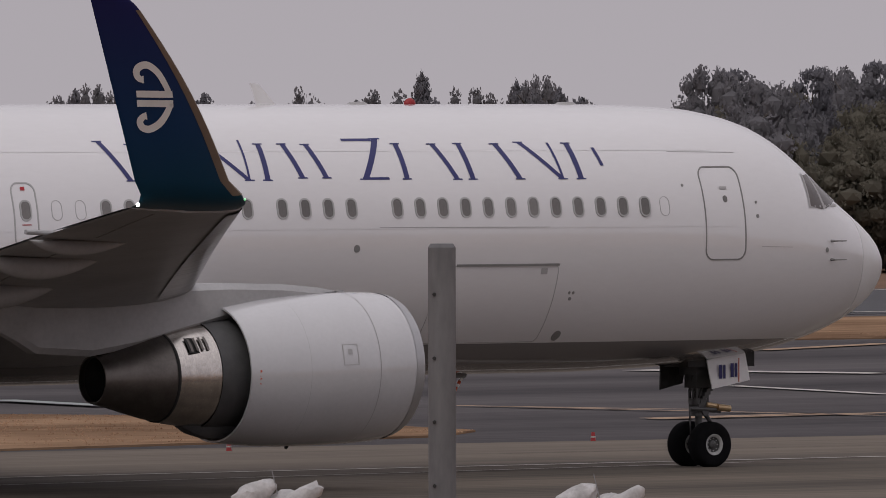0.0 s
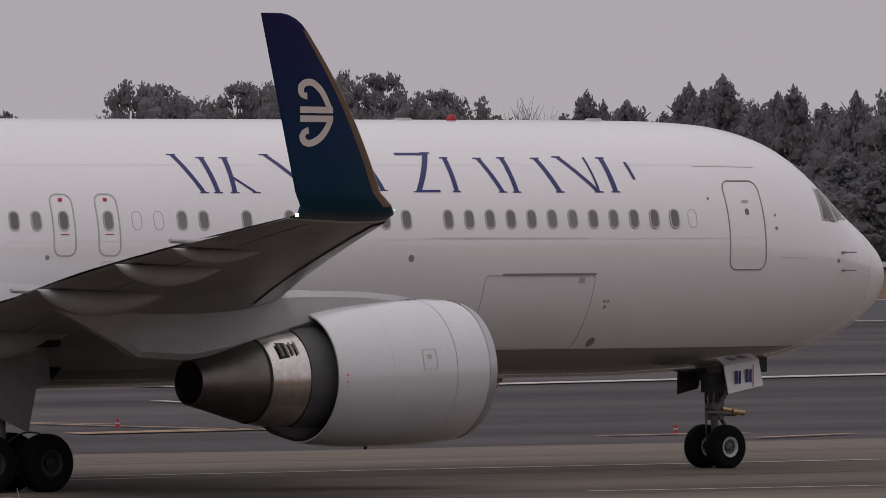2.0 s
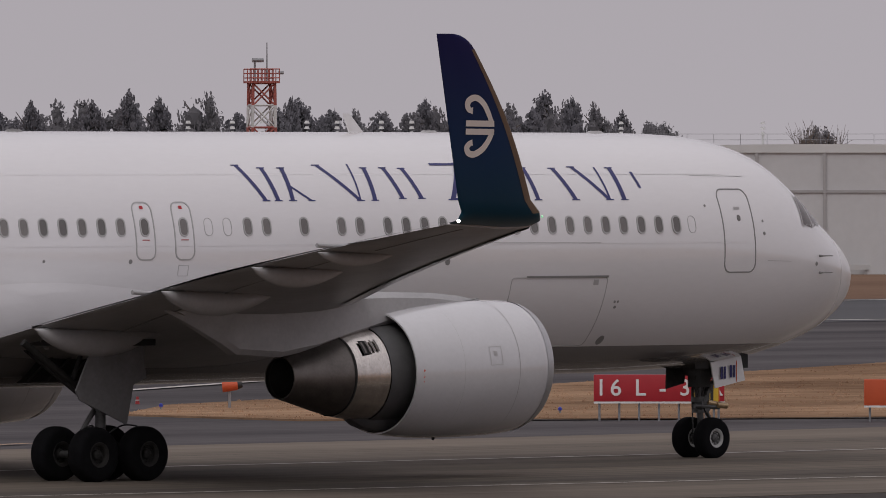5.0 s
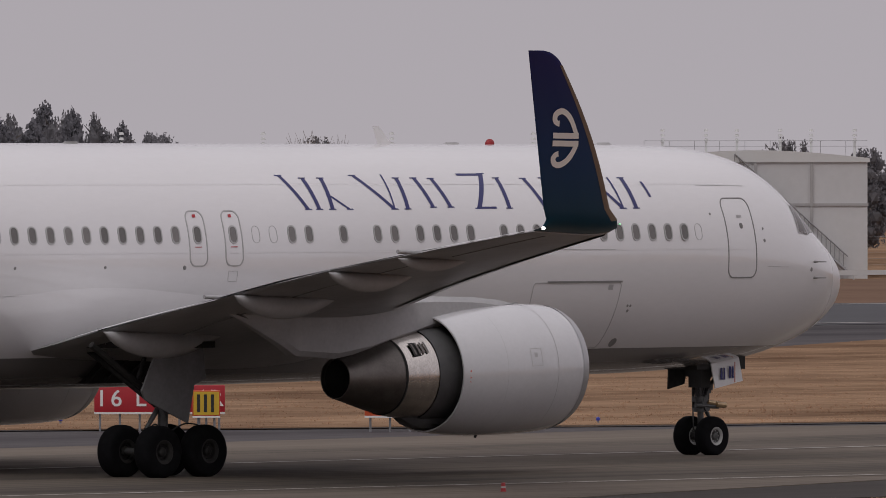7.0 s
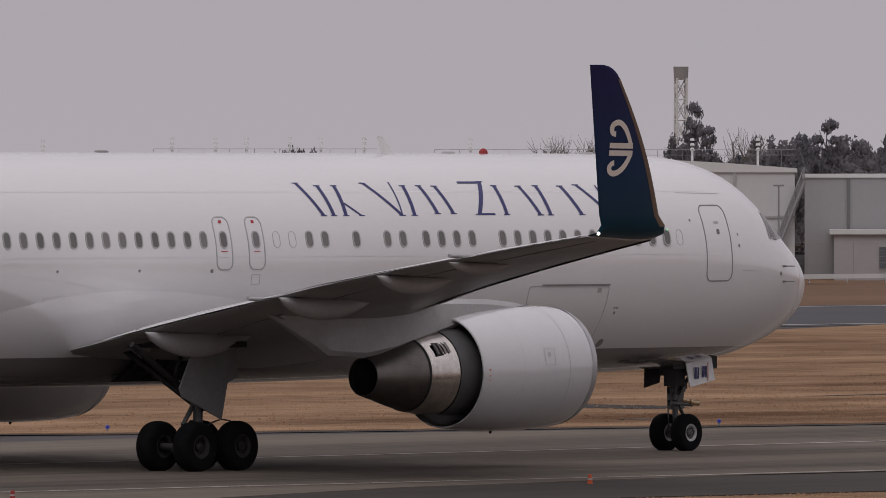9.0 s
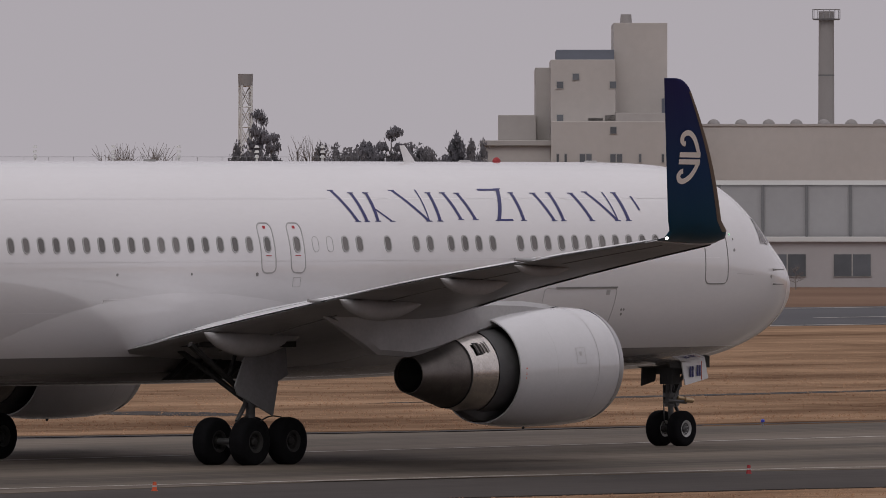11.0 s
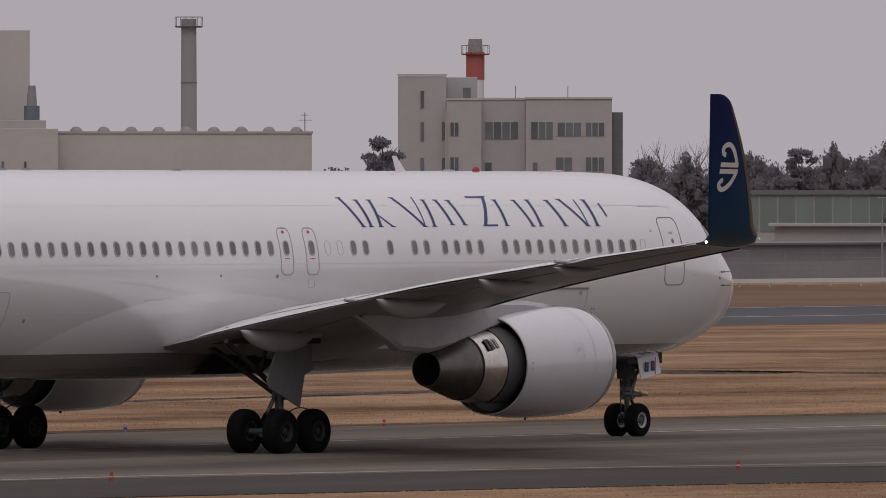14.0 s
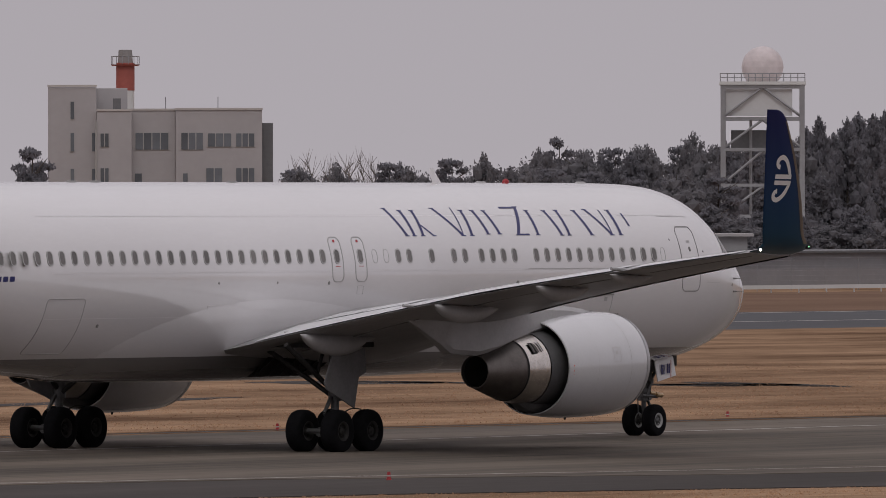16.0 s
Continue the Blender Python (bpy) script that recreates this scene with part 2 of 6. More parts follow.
def thing(name, label, category, group="", kind="", at=None):
    ob = new(name)
    ob.empty_display_size = 0.2
    tagged(ob, label, category, group, kind)
    if at is not None:
        ob.matrix_basis = at
    return ob


def bm_box(bm, x0, x1, y0, y1, z0, z1, m=None, bevel=0.0):
    vs = [bm.verts.new(v) for v in ((x0, y0, z0), (x1, y0, z0), (x1, y1, z0), (x0, y1, z0), (x0, y0, z1), (x1, y0, z1), (x1, y1, z1), (x0, y1, z1))]
    fs = [bm.faces.new([vs[i] for i in f]) for f in ((3, 2, 1, 0), (4, 5, 6, 7), (0, 1, 5, 4), (1, 2, 6, 5), (2, 3, 7, 6), (3, 0, 4, 7))]
    if bevel:
        bmesh.ops.bevel(bm, geom=list({e for f in fs for e in f.edges}), offset=bevel, segments=2, affect="EDGES", profile=0.6)
    if m is not None:
        bmesh.ops.transform(bm, matrix=m, verts=[v for v in vs if v.is_valid])
    return bm


def box(x0, x1, y0, y1, z0, z1, bevel=0.0):
    return bm_box(bmesh.new(), x0, x1, y0, y1, z0, z1, bevel=bevel)


def bm_rod(bm, a, b, r0, r1=None, n=10, caps=True):
    """A round bar from a to b."""
    a, b = Vector(a), Vector(b)
    r1 = r0 if r1 is None else r1
    d = (b - a).normalized()
    s = d.cross(Vector((0, 0, 1)) if abs(d.z) < 0.95 else Vector((1, 0, 0))).normalized()
    t = d.cross(s)
    rings = [[bm.verts.new(p + (s * math.cos(k * math.tau / n) + t * math.sin(k * math.tau / n)) * r) for k in range(n)] for p, r in ((a, r0), (b, r1))]
    for k in range(n):
        bm.faces.new((rings[0][k], rings[0][(k + 1) % n], rings[1][(k + 1) % n], rings[1][k]))
    if caps:
        bm.faces.new(rings[0][::-1])
        bm.faces.new(rings[1])
    return bm


def rod(a, b, r0, r1=None, n=10):
    return bm_rod(bmesh.new(), a, b, r0, r1, n)


def loft(rings, caps=True, closed=True):
    bm = bmesh.new()
    vs = [[bm.verts.new(p) for p in r] for r in rings]
    n = len(vs[0])
    for a, b in zip(vs, vs[1:]):
        for k in range(n if closed else n - 1):
            bm.faces.new((a[k], a[(k + 1) % n], b[(k + 1) % n], b[k]))
    if caps:
        bm.faces.new(vs[0][::-1])
        bm.faces.new(vs[-1])
    return bm


def spin_x(profile, centre, n=48, caps=False):
    """A body of revolution about x: profile of (x, radius); centre(x) gives y, z of the axis."""
    rings = []
    for x, r in profile:
        cy, cz = centre(x)
        rings.append([(x, cy + r * math.cos(k * math.tau / n), cz + r * math.sin(k * math.tau / n)) for k in range(n)])
    return loft(rings, caps)


def table(rows, x):
    """Smooth value between rows of (x, value)."""
    xs, ys = [r[0] for r in rows], [r[1] for r in rows]
    return float(np.interp(x, xs, ys))


# ================= the airliner (x forward, y to port, z up; origin on the ground under the nose axle) =================
TOP = [(0, 4.05), (.06, 4.3), (.2, 4.52), (.5, 4.80), (1, 5.14), (1.5, 5.44), (2, 5.77), (2.5, 6.20), (3, 6.60), (3.5, 6.88), (4, 7.07), (5, 7.28), (6, 7.35), (7, 7.378), (8.5, 7.388), (10, 7.39), (44, 7.39), (49, 7.2), (53.6, 6.75)]
BOT = [(0, 4.05), (.06, 3.81), (.2, 3.60), (.5, 3.32), (1, 3.02), (1.5, 2.80), (2, 2.63), (3, 2.38), (4, 2.22), (5, 2.12), (6, 2.05), (8, 1.985), (10, 1.98), (34, 1.98), (38, 2.3), (44, 3.6), (49, 5.0), (53.6, 6.25)]
WID = [(0, .0), (.06, .24), (.2, .47), (.5, .79), (1, 1.14), (1.5, 1.41), (2, 1.63), (3, 1.95), (4, 2.17), (5, 2.32), (6, 2.42), (7, 2.48), (8.5, 2.512), (10, 2.515), (38, 2.515), (44, 2.0), (49, 1.2), (53.6, .22)]
NOSE = 4.60


def smooth_table(rows, x):
    xs = np.array([r[0] for r in rows])
    ys = np.array([r[1] for r in rows])
    k = 0.35 * min(1.0, max(x, 0) / 2 + 0.05)
    return float(np.mean([np.interp(max(x + d * k, 0), xs, ys) for d in (-1, -.6, -.2, .2, .6, 1)])) if x > 0.3 else float(np.interp(x, xs, ys))


def section(x):
    a = NOSE - x
    zt, zb, w = smooth_table(TOP, a), smooth_table(BOT, a), smooth_table(WID, a)
    s = min(max(a / 8.5, 0), 1)
    zc = 4.05 + 0.75 * (s * (2 - s))
    zc = zc if a < 36 else zc + (0.5 * (zt + zb) - zc) * min((a - 36) / 12, 1)
    return zt, zb, w, zc


def skin(x, z, side=-1, off=0.0):
    """The point of the fuselage skin at station x and height z."""
    zt, zb, w, zc = section(x)
    hz = (zt - zc) if z > zc else (zc - zb)
    q = min(abs(z - zc) / hz, 0.9995)
    y = w * math.sqrt(1 - q * q)
    ny, nz = y / w ** 2, (z - zc) / hz ** 2
    k = off / math.hypot(ny, nz)
    return Vector((x, side * (y + ny * k), z + nz * k))


def fuselage_rings(xs, n=72):
    rings = []
    for x in xs:
        zt, zb, w, zc = section(x)
        ring = []
        for k in range(n):
            a = k * math.tau / n
            c, s = math.cos(a), math.sin(a)
            ring.append((x, w * c, zc + s * ((zt - zc) if s > 0 else (zc - zb))))
        rings.append(ring)
    return rings


def skin_ring(x0, x1, z0, z1, r, line, off=0.008, n=7, thick=0.006):
    """A rounded outline that lies on the skin."""
    outer, inner = [], []
    for cx, cz, a0 in ((x1 - r, z1 - r, 0), (x0 + r, z1 - r, 90), (x0 + r, z0 + r, 180), (x1 - r, z0 + r, 270)):
        for k in range(n):
            a = radians(a0 + 90 * k / (n - 1))
            outer.append((cx + r * math.cos(a), cz + r * math.sin(a)))
            inner.append((cx + max(r - line, 0.001) * math.cos(a), cz + max(r - line, 0.001) * math.sin(a)))

    def dense(loop):
        res = []
        for p, q in zip(loop, loop[1:] + loop[:1]):
            m = max(1, int(math.dist(p, q) / 0.15))
            res += [(p[0] + (q[0] - p[0]) * i / m, p[1] + (q[1] - p[1]) * i / m) for i in range(m)]
        return res
    if len(dense(outer)) == len(dense(inner)):
        outer, inner = dense(outer), dense(inner)
    bm = bmesh.new()
    rows = [[bm.verts.new(skin(x, z, -1, o)) for x, z in lp] for lp, o in ((outer, -0.01), (outer, off), (inner, off), (inner, -0.01))]
    m = len(outer)
    for a, b in zip(rows, rows[1:]):
        for k in range(m):
            bm.faces.new((a[k], a[(k + 1) % m], b[(k + 1) % m], b[k]))
    return bm


def skin_quad(corners, off=0.006, nz=6, nx=1):
    """A plain four-cornered patch (x, z) laid on the skin, with a rim that goes into it."""
    (ax, az), (bx, bz), (cx, cz), (dx, dz) = corners      # bottom left, bottom right, top right, top left
    bm = bmesh.new()
    g = []
    for i in range(nz + 1):
        v = i / nz
        row = []
        for j in range(nx + 1):
            u = j / nx
            x = (ax * (1 - u) + bx * u) * (1 - v) + (dx * (1 - u) + cx * u) * v
            z = (az * (1 - u) + bz * u) * (1 - v) + (dz * (1 - u) + cz * u) * v
            row.append(bm.verts.new(skin(x, z, -1, off)))
        g.append(row)
    for i in range(nz):
        for j in range(nx):
            bm.faces.new((g[i][j], g[i][j + 1], g[i + 1][j + 1], g[i + 1][j]))
    return bm


def airfoil(le, chord, thick, roll, n=14, droop=0.0):
    """A closed wing section: le point, chord along -x, thickness along the section's up, which leans by roll degrees."""
    up = Vector((0, -math.sin(radians(roll)) * -1, math.cos(radians(roll))))
    pts = []
    xs = [0.5 * (1 - math.cos(math.pi * k / n)) for k in range(n + 1)]

    def half(t):
        return 5 * thick * (0.2969 * math.sqrt(t) - 0.126 * t - 0.3516 * t * t + 0.2843 * t ** 3 - 0.1015 * t ** 4) + 0.0015
    for t in xs:
        pts.append(Vector(le) + Vector((-t * chord, 0, 0)) + up * (half(t) * 1.15 * chord - droop * t * chord))
    for t in xs[-2:0:-1]:
        pts.append(Vector(le) + Vector((-t * chord, 0, 0)) + up * (-half(t) * 0.85 * chord - droop * t * chord + 0.06 * chord * thick * math.sin(math.pi * min(t * 1.1, 1)) * (t > .6)))
    return pts


def mirrored(bm, side):
    if side > 0:
        bmesh.ops.scale(bm, vec=(1, -1, 1), verts=bm.verts)
    return bm


def lead(y):
    """x of the wing's leading edge at the distance y from the middle."""
    return -28.07 + 0.640 * (23.27 - max(y, 8)) + 0.78 * max(0, 8 - y)


def trail(y):
    return -24.30 - (y - 2.8) * 0.171 if y < 8.3 else -25.24 - (y - 8.3) * 0.336


def wing_z(y):
    return 3.30 + (y - 2.8) * 0.1115 + 0.12 * math.sin(math.pi * min(max((y - 2.8) / 20.5, 0), 1))


def build_airliner():
    plane = thing("airliner", "white twin-engined passenger airliner with blue winglets, taxiing on its wheels", "airliner")
    # --- fuselage
    xs = [NOSE - a for a in (1.4, 1.6, 1.8, 2, 2.2, 2.4, 2.6, 2.8, 3, 3.25, 3.5, 3.75, 4, 4.3, 4.6, 5, 5.4, 5.8, 6.3, 6.8, 7.4, 8, 9, 10, 12, 15, 20, 25, 30, 34, 36, 38, 40, 42, 44, 46, 48, 50, 52, 53.6)]
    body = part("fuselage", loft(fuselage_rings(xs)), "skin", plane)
    part("radome", loft(fuselage_rings([NOSE - a for a in (0.012, .03, .06, .1, .15, .2, .27, .35, .45, .58, .7, .85, 1, 1.15, 1.3, 1.388)])), "white", plane, "white rounded radome")
    # wing-to-body fairing: a soft swelling of the lower skin
    rings = []
    for k in range(45):
        s = k / 44
        x = -11.8 - 18.6 * s
        f = math.sin(math.pi * s) ** 0.7 if 0 < s < 1 else 0.0
        zt, zb, w, zc = section(x)
        top = zb + 0.15 + (4.12 - zb) * (math.sin(math.pi * s ** 1.25) ** 0.6 if 0 < s < 1 else 0.0)
        ring = []
        for j in range(-24, 25):
            q = abs(j) / 24
            z = zb + (top - zb) * q * q
            o = 0.21 * f * (1 - q ** 3) * (0.35 + 0.65 * min(q * 2.2, 1)) - 0.012 * q ** 6 - 0.004
            ring.append(skin(x, max(z, zb + 1e-4), 1 if j > 0 else -1, o) if j else Vector((x, 0, zb - o)))
        rings.append(ring)
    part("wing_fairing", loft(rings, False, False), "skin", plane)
    # --- doors, hatches and joints of the starboard skin
    def outline(name, x0, x1, z0, z1, r, line, material="joint", label=""):
        return part(name, skin_ring(x0, x1, z0, z1, r, line), material, plane, label)
    door = outline("passenger_door", -1.71, -0.60, 4.24, 6.13, 0.22, 0.028, label="closed white passenger door with a grey seal")
    part("door_window", skin_ring(-1.17, -1.05, 5.40, 5.54, 0.058, 0.057, 0.006), "glass", door)
    part("door_handle", skin_quad([(-1.22, 5.66), (-1.02, 5.66), (-1.02, 5.72), (-1.22, 5.72)], 0.008, 1), "joint_soft", door)
    for x in (-18.31, -19.45):
        ex = outline("overwing_exit", x - 0.29, x + 0.29, 4.62, 5.88, 0.19, 0.03, "wframe", "white overwing exit hatch with a grey rim and red marking")
        part("exit_marking", skin_quad([(x - .05, 5.72), (x + .05, 5.72), (x + .05, 5.79), (x - .05, 5.79)], 0.008, 1), "sign_red", ex)
        part("exit_marking", skin_quad([(x - .11, 5.05), (x + .11, 5.05), (x + .11, 5.068), (x - .11, 5.068)], 0.008, 1), "sign_red", ex)
    cargo = outline("cargo_door", -8.42, -5.42, 2.64, 4.18, 0.10, 0.011, "joint_soft")
    part("hinge", skin_quad([(-7.98, 4.17), (-5.42, 4.17), (-5.42, 4.215), (-7.98, 4.215)], 0.022, 1, 8), "joint", cargo)
    part("latch_cover", skin_quad([(-5.86, 4.0), (-5.70, 4.0), (-5.70, 4.12), (-5.86, 4.12)], 0.008, 1), "joint_soft", cargo)
    rc = outline("cargo_door", -33.1, -31.35, 2.75, 4.25, 0.12, 0.016, "joint_soft")
    for x, z, s in ((-10.45, 4.54, .075), (-4.97, 2.76, .10), (-2.2, 5.75, .03), (-0.25, 5.4, .03), (-0.25, 5.12, .04), (-22.4, 4.62, .035), (-25.2, 4.62, .035), (-19.9, 4.6, .05), (-5.05, 3.62, .03), (-4.95, 3.62, .03), (-5.0, 3.5, .035), (1.85, 4.42, .05), (-30.5, 3.5, .05)):
        part("port_cover", skin_ring(x - s, x + s, z - s, z + s, s * 0.98, s * 0.97, 0.008, 5), "joint", plane)
    for x0, x1, z in ((-2.3, -0.45, 6.42), (-0.15, 0.75, 4.5), (-9.9, -5.7, 4.95)):
        part("panel_seam", skin_quad([(x0, z), (x1, z - .02), (x1, z - .008), (x0, z + .012)], 0.004, 1, 8), "joint_soft", plane)
    for x0, x1, z in ((-13.8, -1.2, 6.45), (-13.8, -1.0, 4.92), (-33.0, -14.0, 6.45), (-33.0, -14.0, 4.92), (-33.0, -14.0, 3.7)):
        part("panel_seam", skin_quad([(x0, z), (x1, z), (x1, z + .010), (x0, z + .010)], 0.003, 1, 24), "seam", plane)
    part("access_panel", skin_ring(-25.6, -23.4, 3.62, 4.02, .03, .010, 0.004), "seam", plane)
    part("access_panel", skin_ring(-18.5, -18.2, 4.28, 4.52, .03, .010, 0.004), "joint_soft", plane)
    # near-black belly sheet under the wing paints wheel well shade, with hoses and ribs
    well = part("wheel_well_shade", skin_quad([(-22.0, 2.25), (-18.9, 2.25), (-18.9, 3.0), (-22.0, 3.0)], 0.26, 8, 14), "dark", plane, "near-black sheet for the shaded wheel well")
    for k in range(6):
        x = -21.9 + .55 * k
        p, q = skin(x, 2.35, -1, .34), skin(x + .3, 3.0, -1, .34)
        part("rib", rod(p, q, .03, None, 6), "black", well)
    # pitot probes
    for z in (4.60, 4.22):
        p = skin(2.0, z, -1, 0)
        pr = rod(p, p + Vector((0.02, -0.10, 0)), 0.03, 0.02, 8)
        bm_rod(pr, p + Vector((0.0, -0.10, 0)), p + Vector((0.30, -0.12, 0)), 0.018, 0.012, 8)
        part("pitot_probe", pr, "joint", plane)
    # cockpit windows
    def pane_on_nose(corners, side=1):
        bm = bmesh.new()
        g = []
        for i in range(9):
            v = i / 8
            row = []
            for j in range(7):
                u = j / 6
                (ax, az), (bx, bz), (cx, cz), (dx, dz) = corners
                x = (ax * (1 - u) + bx * u) * (1 - v) + (dx * (1 - u) + cx * u) * v
                z = (az * (1 - u) + bz * u) * (1 - v) + (dz * (1 - u) + cz * u) * v
                row.append(bm.verts.new(skin(x, z, -side, 0.012)))
            g.append(row)
        for i in range(8):
            for j in range(6):
                bm.faces.new((g[i][j], g[i][j + 1], g[i + 1][j + 1], g[i + 1][j]))
        return bm
    for side in (1, -1):
        for quad in ([(1.38, 5.27), (2.60, 5.29), (2.62, 5.34), (1.40, 5.31)], [(1.38, 5.29), (1.44, 5.29), (1.54, 5.97), (1.48, 5.97)], [(1.90, 5.24), (1.99, 5.25), (1.88, 5.95), (1.80, 5.96)]):
            part("window_post", pane_on_nose(quad, side), "joint_soft", plane)
        part("cockpit_window", pane_on_nose([(1.44, 5.31), (1.90, 5.235), (1.80, 5.95), (1.54, 5.93)], side), "pit_glass", plane, "dark cockpit side window")
        part("cockpit_window", pane_on_nose([(1.99, 5.25), (2.55, 5.39), (2.03, 5.89), (1.88, 5.93)], side), "pit_glass", plane, "dark cockpit side window")
        part("windshield", pane_on_nose([(2.64, 5.38), (2.80, 5.40), (2.30, 5.92), (2.12, 5.89)], side), "pit_glass", plane, "dark cockpit windshield")
    # --- cabin windows, one shared mesh each for the pane and the ring
    def flat_pane(x, z, hw, hh):
        bm = bmesh.new()
        c = bm.verts.new(skin(x, z, -1, 0.004))
        ring = []
        for q in range(32):
            a = q * math.tau / 32
            ca, sa = math.cos(a), math.sin(a)
            ring.append(bm.verts.new(skin(x + hw * math.copysign(abs(ca) ** 0.6, ca), z + hh * math.copysign(abs(sa) ** 0.6, sa), -1, 0.004)))
        for q in range(32):
            bm.faces.new((c, ring[q], ring[(q + 1) % 32]))
        return bm
    base = -12.0
    me_pane = mesh_of("pane", flat_pane(base, 5.335, 0.105, 0.17), "glass")
    me_ring = mesh_of("cabin_window", skin_ring(base - .135, base + .135, 5.335 - .205, 5.335 + .205, .125, .035, 0.012), "wframe")
    pitch = 0.5595
    ks = list(range(12)) + [13, 14, 15, 16, 17.5, 18.5, 20.5, 22.5, 23.5]
    stations = [-3.27 - pitch * k for k in ks] + [-20.14 - pitch * k for k in range(38)]
    for x in stations + [-18.31, -19.45]:
        rg = new("cabin_window", me_ring)
        rg.parent, rg.location = plane, (x - base, 0, 0)
        pn = new("pane", me_pane)
        pn.parent = rg
    for x in (-17.02, -17.58, -2.75):
        part("window_plug", skin_ring(x - .125, x + .125, 5.14, 5.53, .12, .012, 0.004), "joint_soft", plane)
    # --- airline titles as plain bars, in the titles' size and colour
    # foot x, foot z, head x, head z, breadth
    for fx, fz, hx, hz, w in ((-15.76, 5.88, -16.20, 6.67, 0.12), (-15.40, 5.88, -15.49, 6.61, 0.12), (-14.97, 5.88, -14.89, 6.61, 0.12), (-14.39, 5.88, -14.89, 6.20, 0.10), (-12.94, 5.88, -13.80, 6.67, 0.13), (-12.90, 5.91, -12.81, 6.68, 0.05), (-12.50, 5.88, -12.41, 6.61, 0.12), (-11.64, 5.92, -11.83, 6.61, 0.12), (-11.06, 5.92, -11.27, 6.60, 0.12), (-10.15, 5.89, -9.51, 6.71, 0.15), (-9.11, 5.89, -9.07, 6.61, 0.12), (-7.87, 5.88, -8.18, 6.60, 0.12), (-7.49, 5.88, -7.53, 6.61, 0.12), (-6.32, 5.88, -6.63, 6.60, 0.13), (-5.26, 5.88, -6.02, 6.63, 0.13), (-5.22, 5.91, -5.27, 6.61, 0.06), (-4.80, 5.88, -4.84, 6.61, 0.13), (-4.15, 6.15, -4.21, 6.51, 0.08)):
        part("livery_bar", skin_quad([(fx, fz), (fx + w, fz), (hx + w, hz), (hx, hz)], 0.006, 10), "blue", plane)
        if w > 0.08:
            part("livery_bar", skin_quad([(fx - .06, fz), (fx + w + .06, fz), (fx + w + .05, fz + .025), (fx - .05, fz + .025)], 0.008, 1, 3), "blue", plane)
            if hz > 6.4:
                part("livery_bar", skin_quad([(hx - .07, hz - .022), (hx + w + .04, hz - .022), (hx + w + .04, hz), (hx - .07, hz)], 0.008, 1, 3), "blue", plane)
    for x0, x1, z in ((-10.28, -9.54, 6.65), (-10.12, -9.48, 5.89)):
        part("livery_bar", skin_quad([(x0, z), (x1, z), (x1, z + .05), (x0, z + .05)], 0.007, 1, 6), "blue", plane)
    for x in np.arange(-38.0, -34.75, 0.27):
        part("livery_bar", skin_quad([(x, 4.72), (x + .2, 4.72), (x + .22, 4.86), (x + .02, 4.86)], 0.006, 2), "blue", plane)
    # --- roof beacon and blade aerials
    bm = bmesh.new()
    bmesh.ops.create_uvsphere(bm, u_segments=16, v_segments=10, radius=1, matrix=pose(-7.3, 0, 7.40) @ Matrix.Diagonal((.13, .09, .11, 1)))
    part("beacon", bm, "red", plane, "red roof beacon")
    for x in (-10.9,):
        part("blade_aerial", loft([[(x, -.02, 7.36), (x + .32, 0, 7.36), (x, .02, 7.36), (x - .16, 0, 7.36)], [(x - .28, -.008, 7.80), (x - .13, 0, 7.80), (x - .28, .008, 7.80), (x - .34, 0, 7.80)]]), "white", plane)
    for x in (-3.4, -8.6, -21.0, -27.5, -28.6):
        part("roof_fitting", loft([[(x + .3 * math.cos(a), .14 * math.sin(a), 7.36) for a in (k * math.tau / 16 for k in range(16))], [(x + .18 * math.cos(a), .08 * math.sin(a), 7.43) for a in (k * math.tau / 16 for k in range(16))]]), "joint_soft" if x > -15 else "joint", plane)
    part("belly_aerial", loft([[(-8.6, -.02, 2.02), (-8.3, 0, 2.02), (-8.6, .02, 2.02), (-8.8, 0, 2.02)], [(-8.8, -.01, 1.72), (-8.7, 0, 1.72), (-8.8, .01, 1.72), (-8.9, 0, 1.72)]]), "joint", plane)
    mast = part("drain_mast", loft([[(-6.02, -.03, 2.02), (-5.86, 0, 2.02), (-6.02, .03, 2.02), (-6.16, 0, 2.02)], [(-6.05, -.03, 1.90), (-5.93, 0, 1.90), (-6.05, .03, 1.90), (-6.18, 0, 1.90)]]), "joint", plane)
    for k in range(6):
        a, b = k / 6, (k + 1) / 6
        part("stripe", rod((-6.03 - .25 * a, 0, 1.90 - .36 * a), (-6.03 - .25 * b, 0, 1.90 - .36 * b), .035, None, 8), "orange" if k % 2 else "sign_white", mast)
    # --- wings, winglets
    for side in (-1, 1):
        rings = []
        for y in (0.6, 2.8, 4.5, 6.4, 8.3, 11, 14, 17, 20, 22, 22.75):
            ch = lead(y) - trail(y)
            rings.append(airfoil((lead(y), -y, wing_z(y)), ch, 0.150 - 0.045 * min(y / 12, 1), 0, droop=0.037 * max(0, 1 - y / 12) + 0.012))
        wing = part("wing", mirrored(loft(rings), side), "wing", plane, "grey metal wing with a dark underside")
        rings = []
        for s in [i / 14 for i in range(14)] + [.95, .968, .982, .993, 1.0]:
            arc = min(s * 5.0, 1)
            rise = max(0, s - 0.2) / 0.8
            out = 22.75 + 0.62 * math.sin(radians(78 * arc)) + 1.37 * rise
            zz = wing_z(22.75) + 0.50 * (1 - math.cos(radians(78 * arc))) + 3.27 * rise
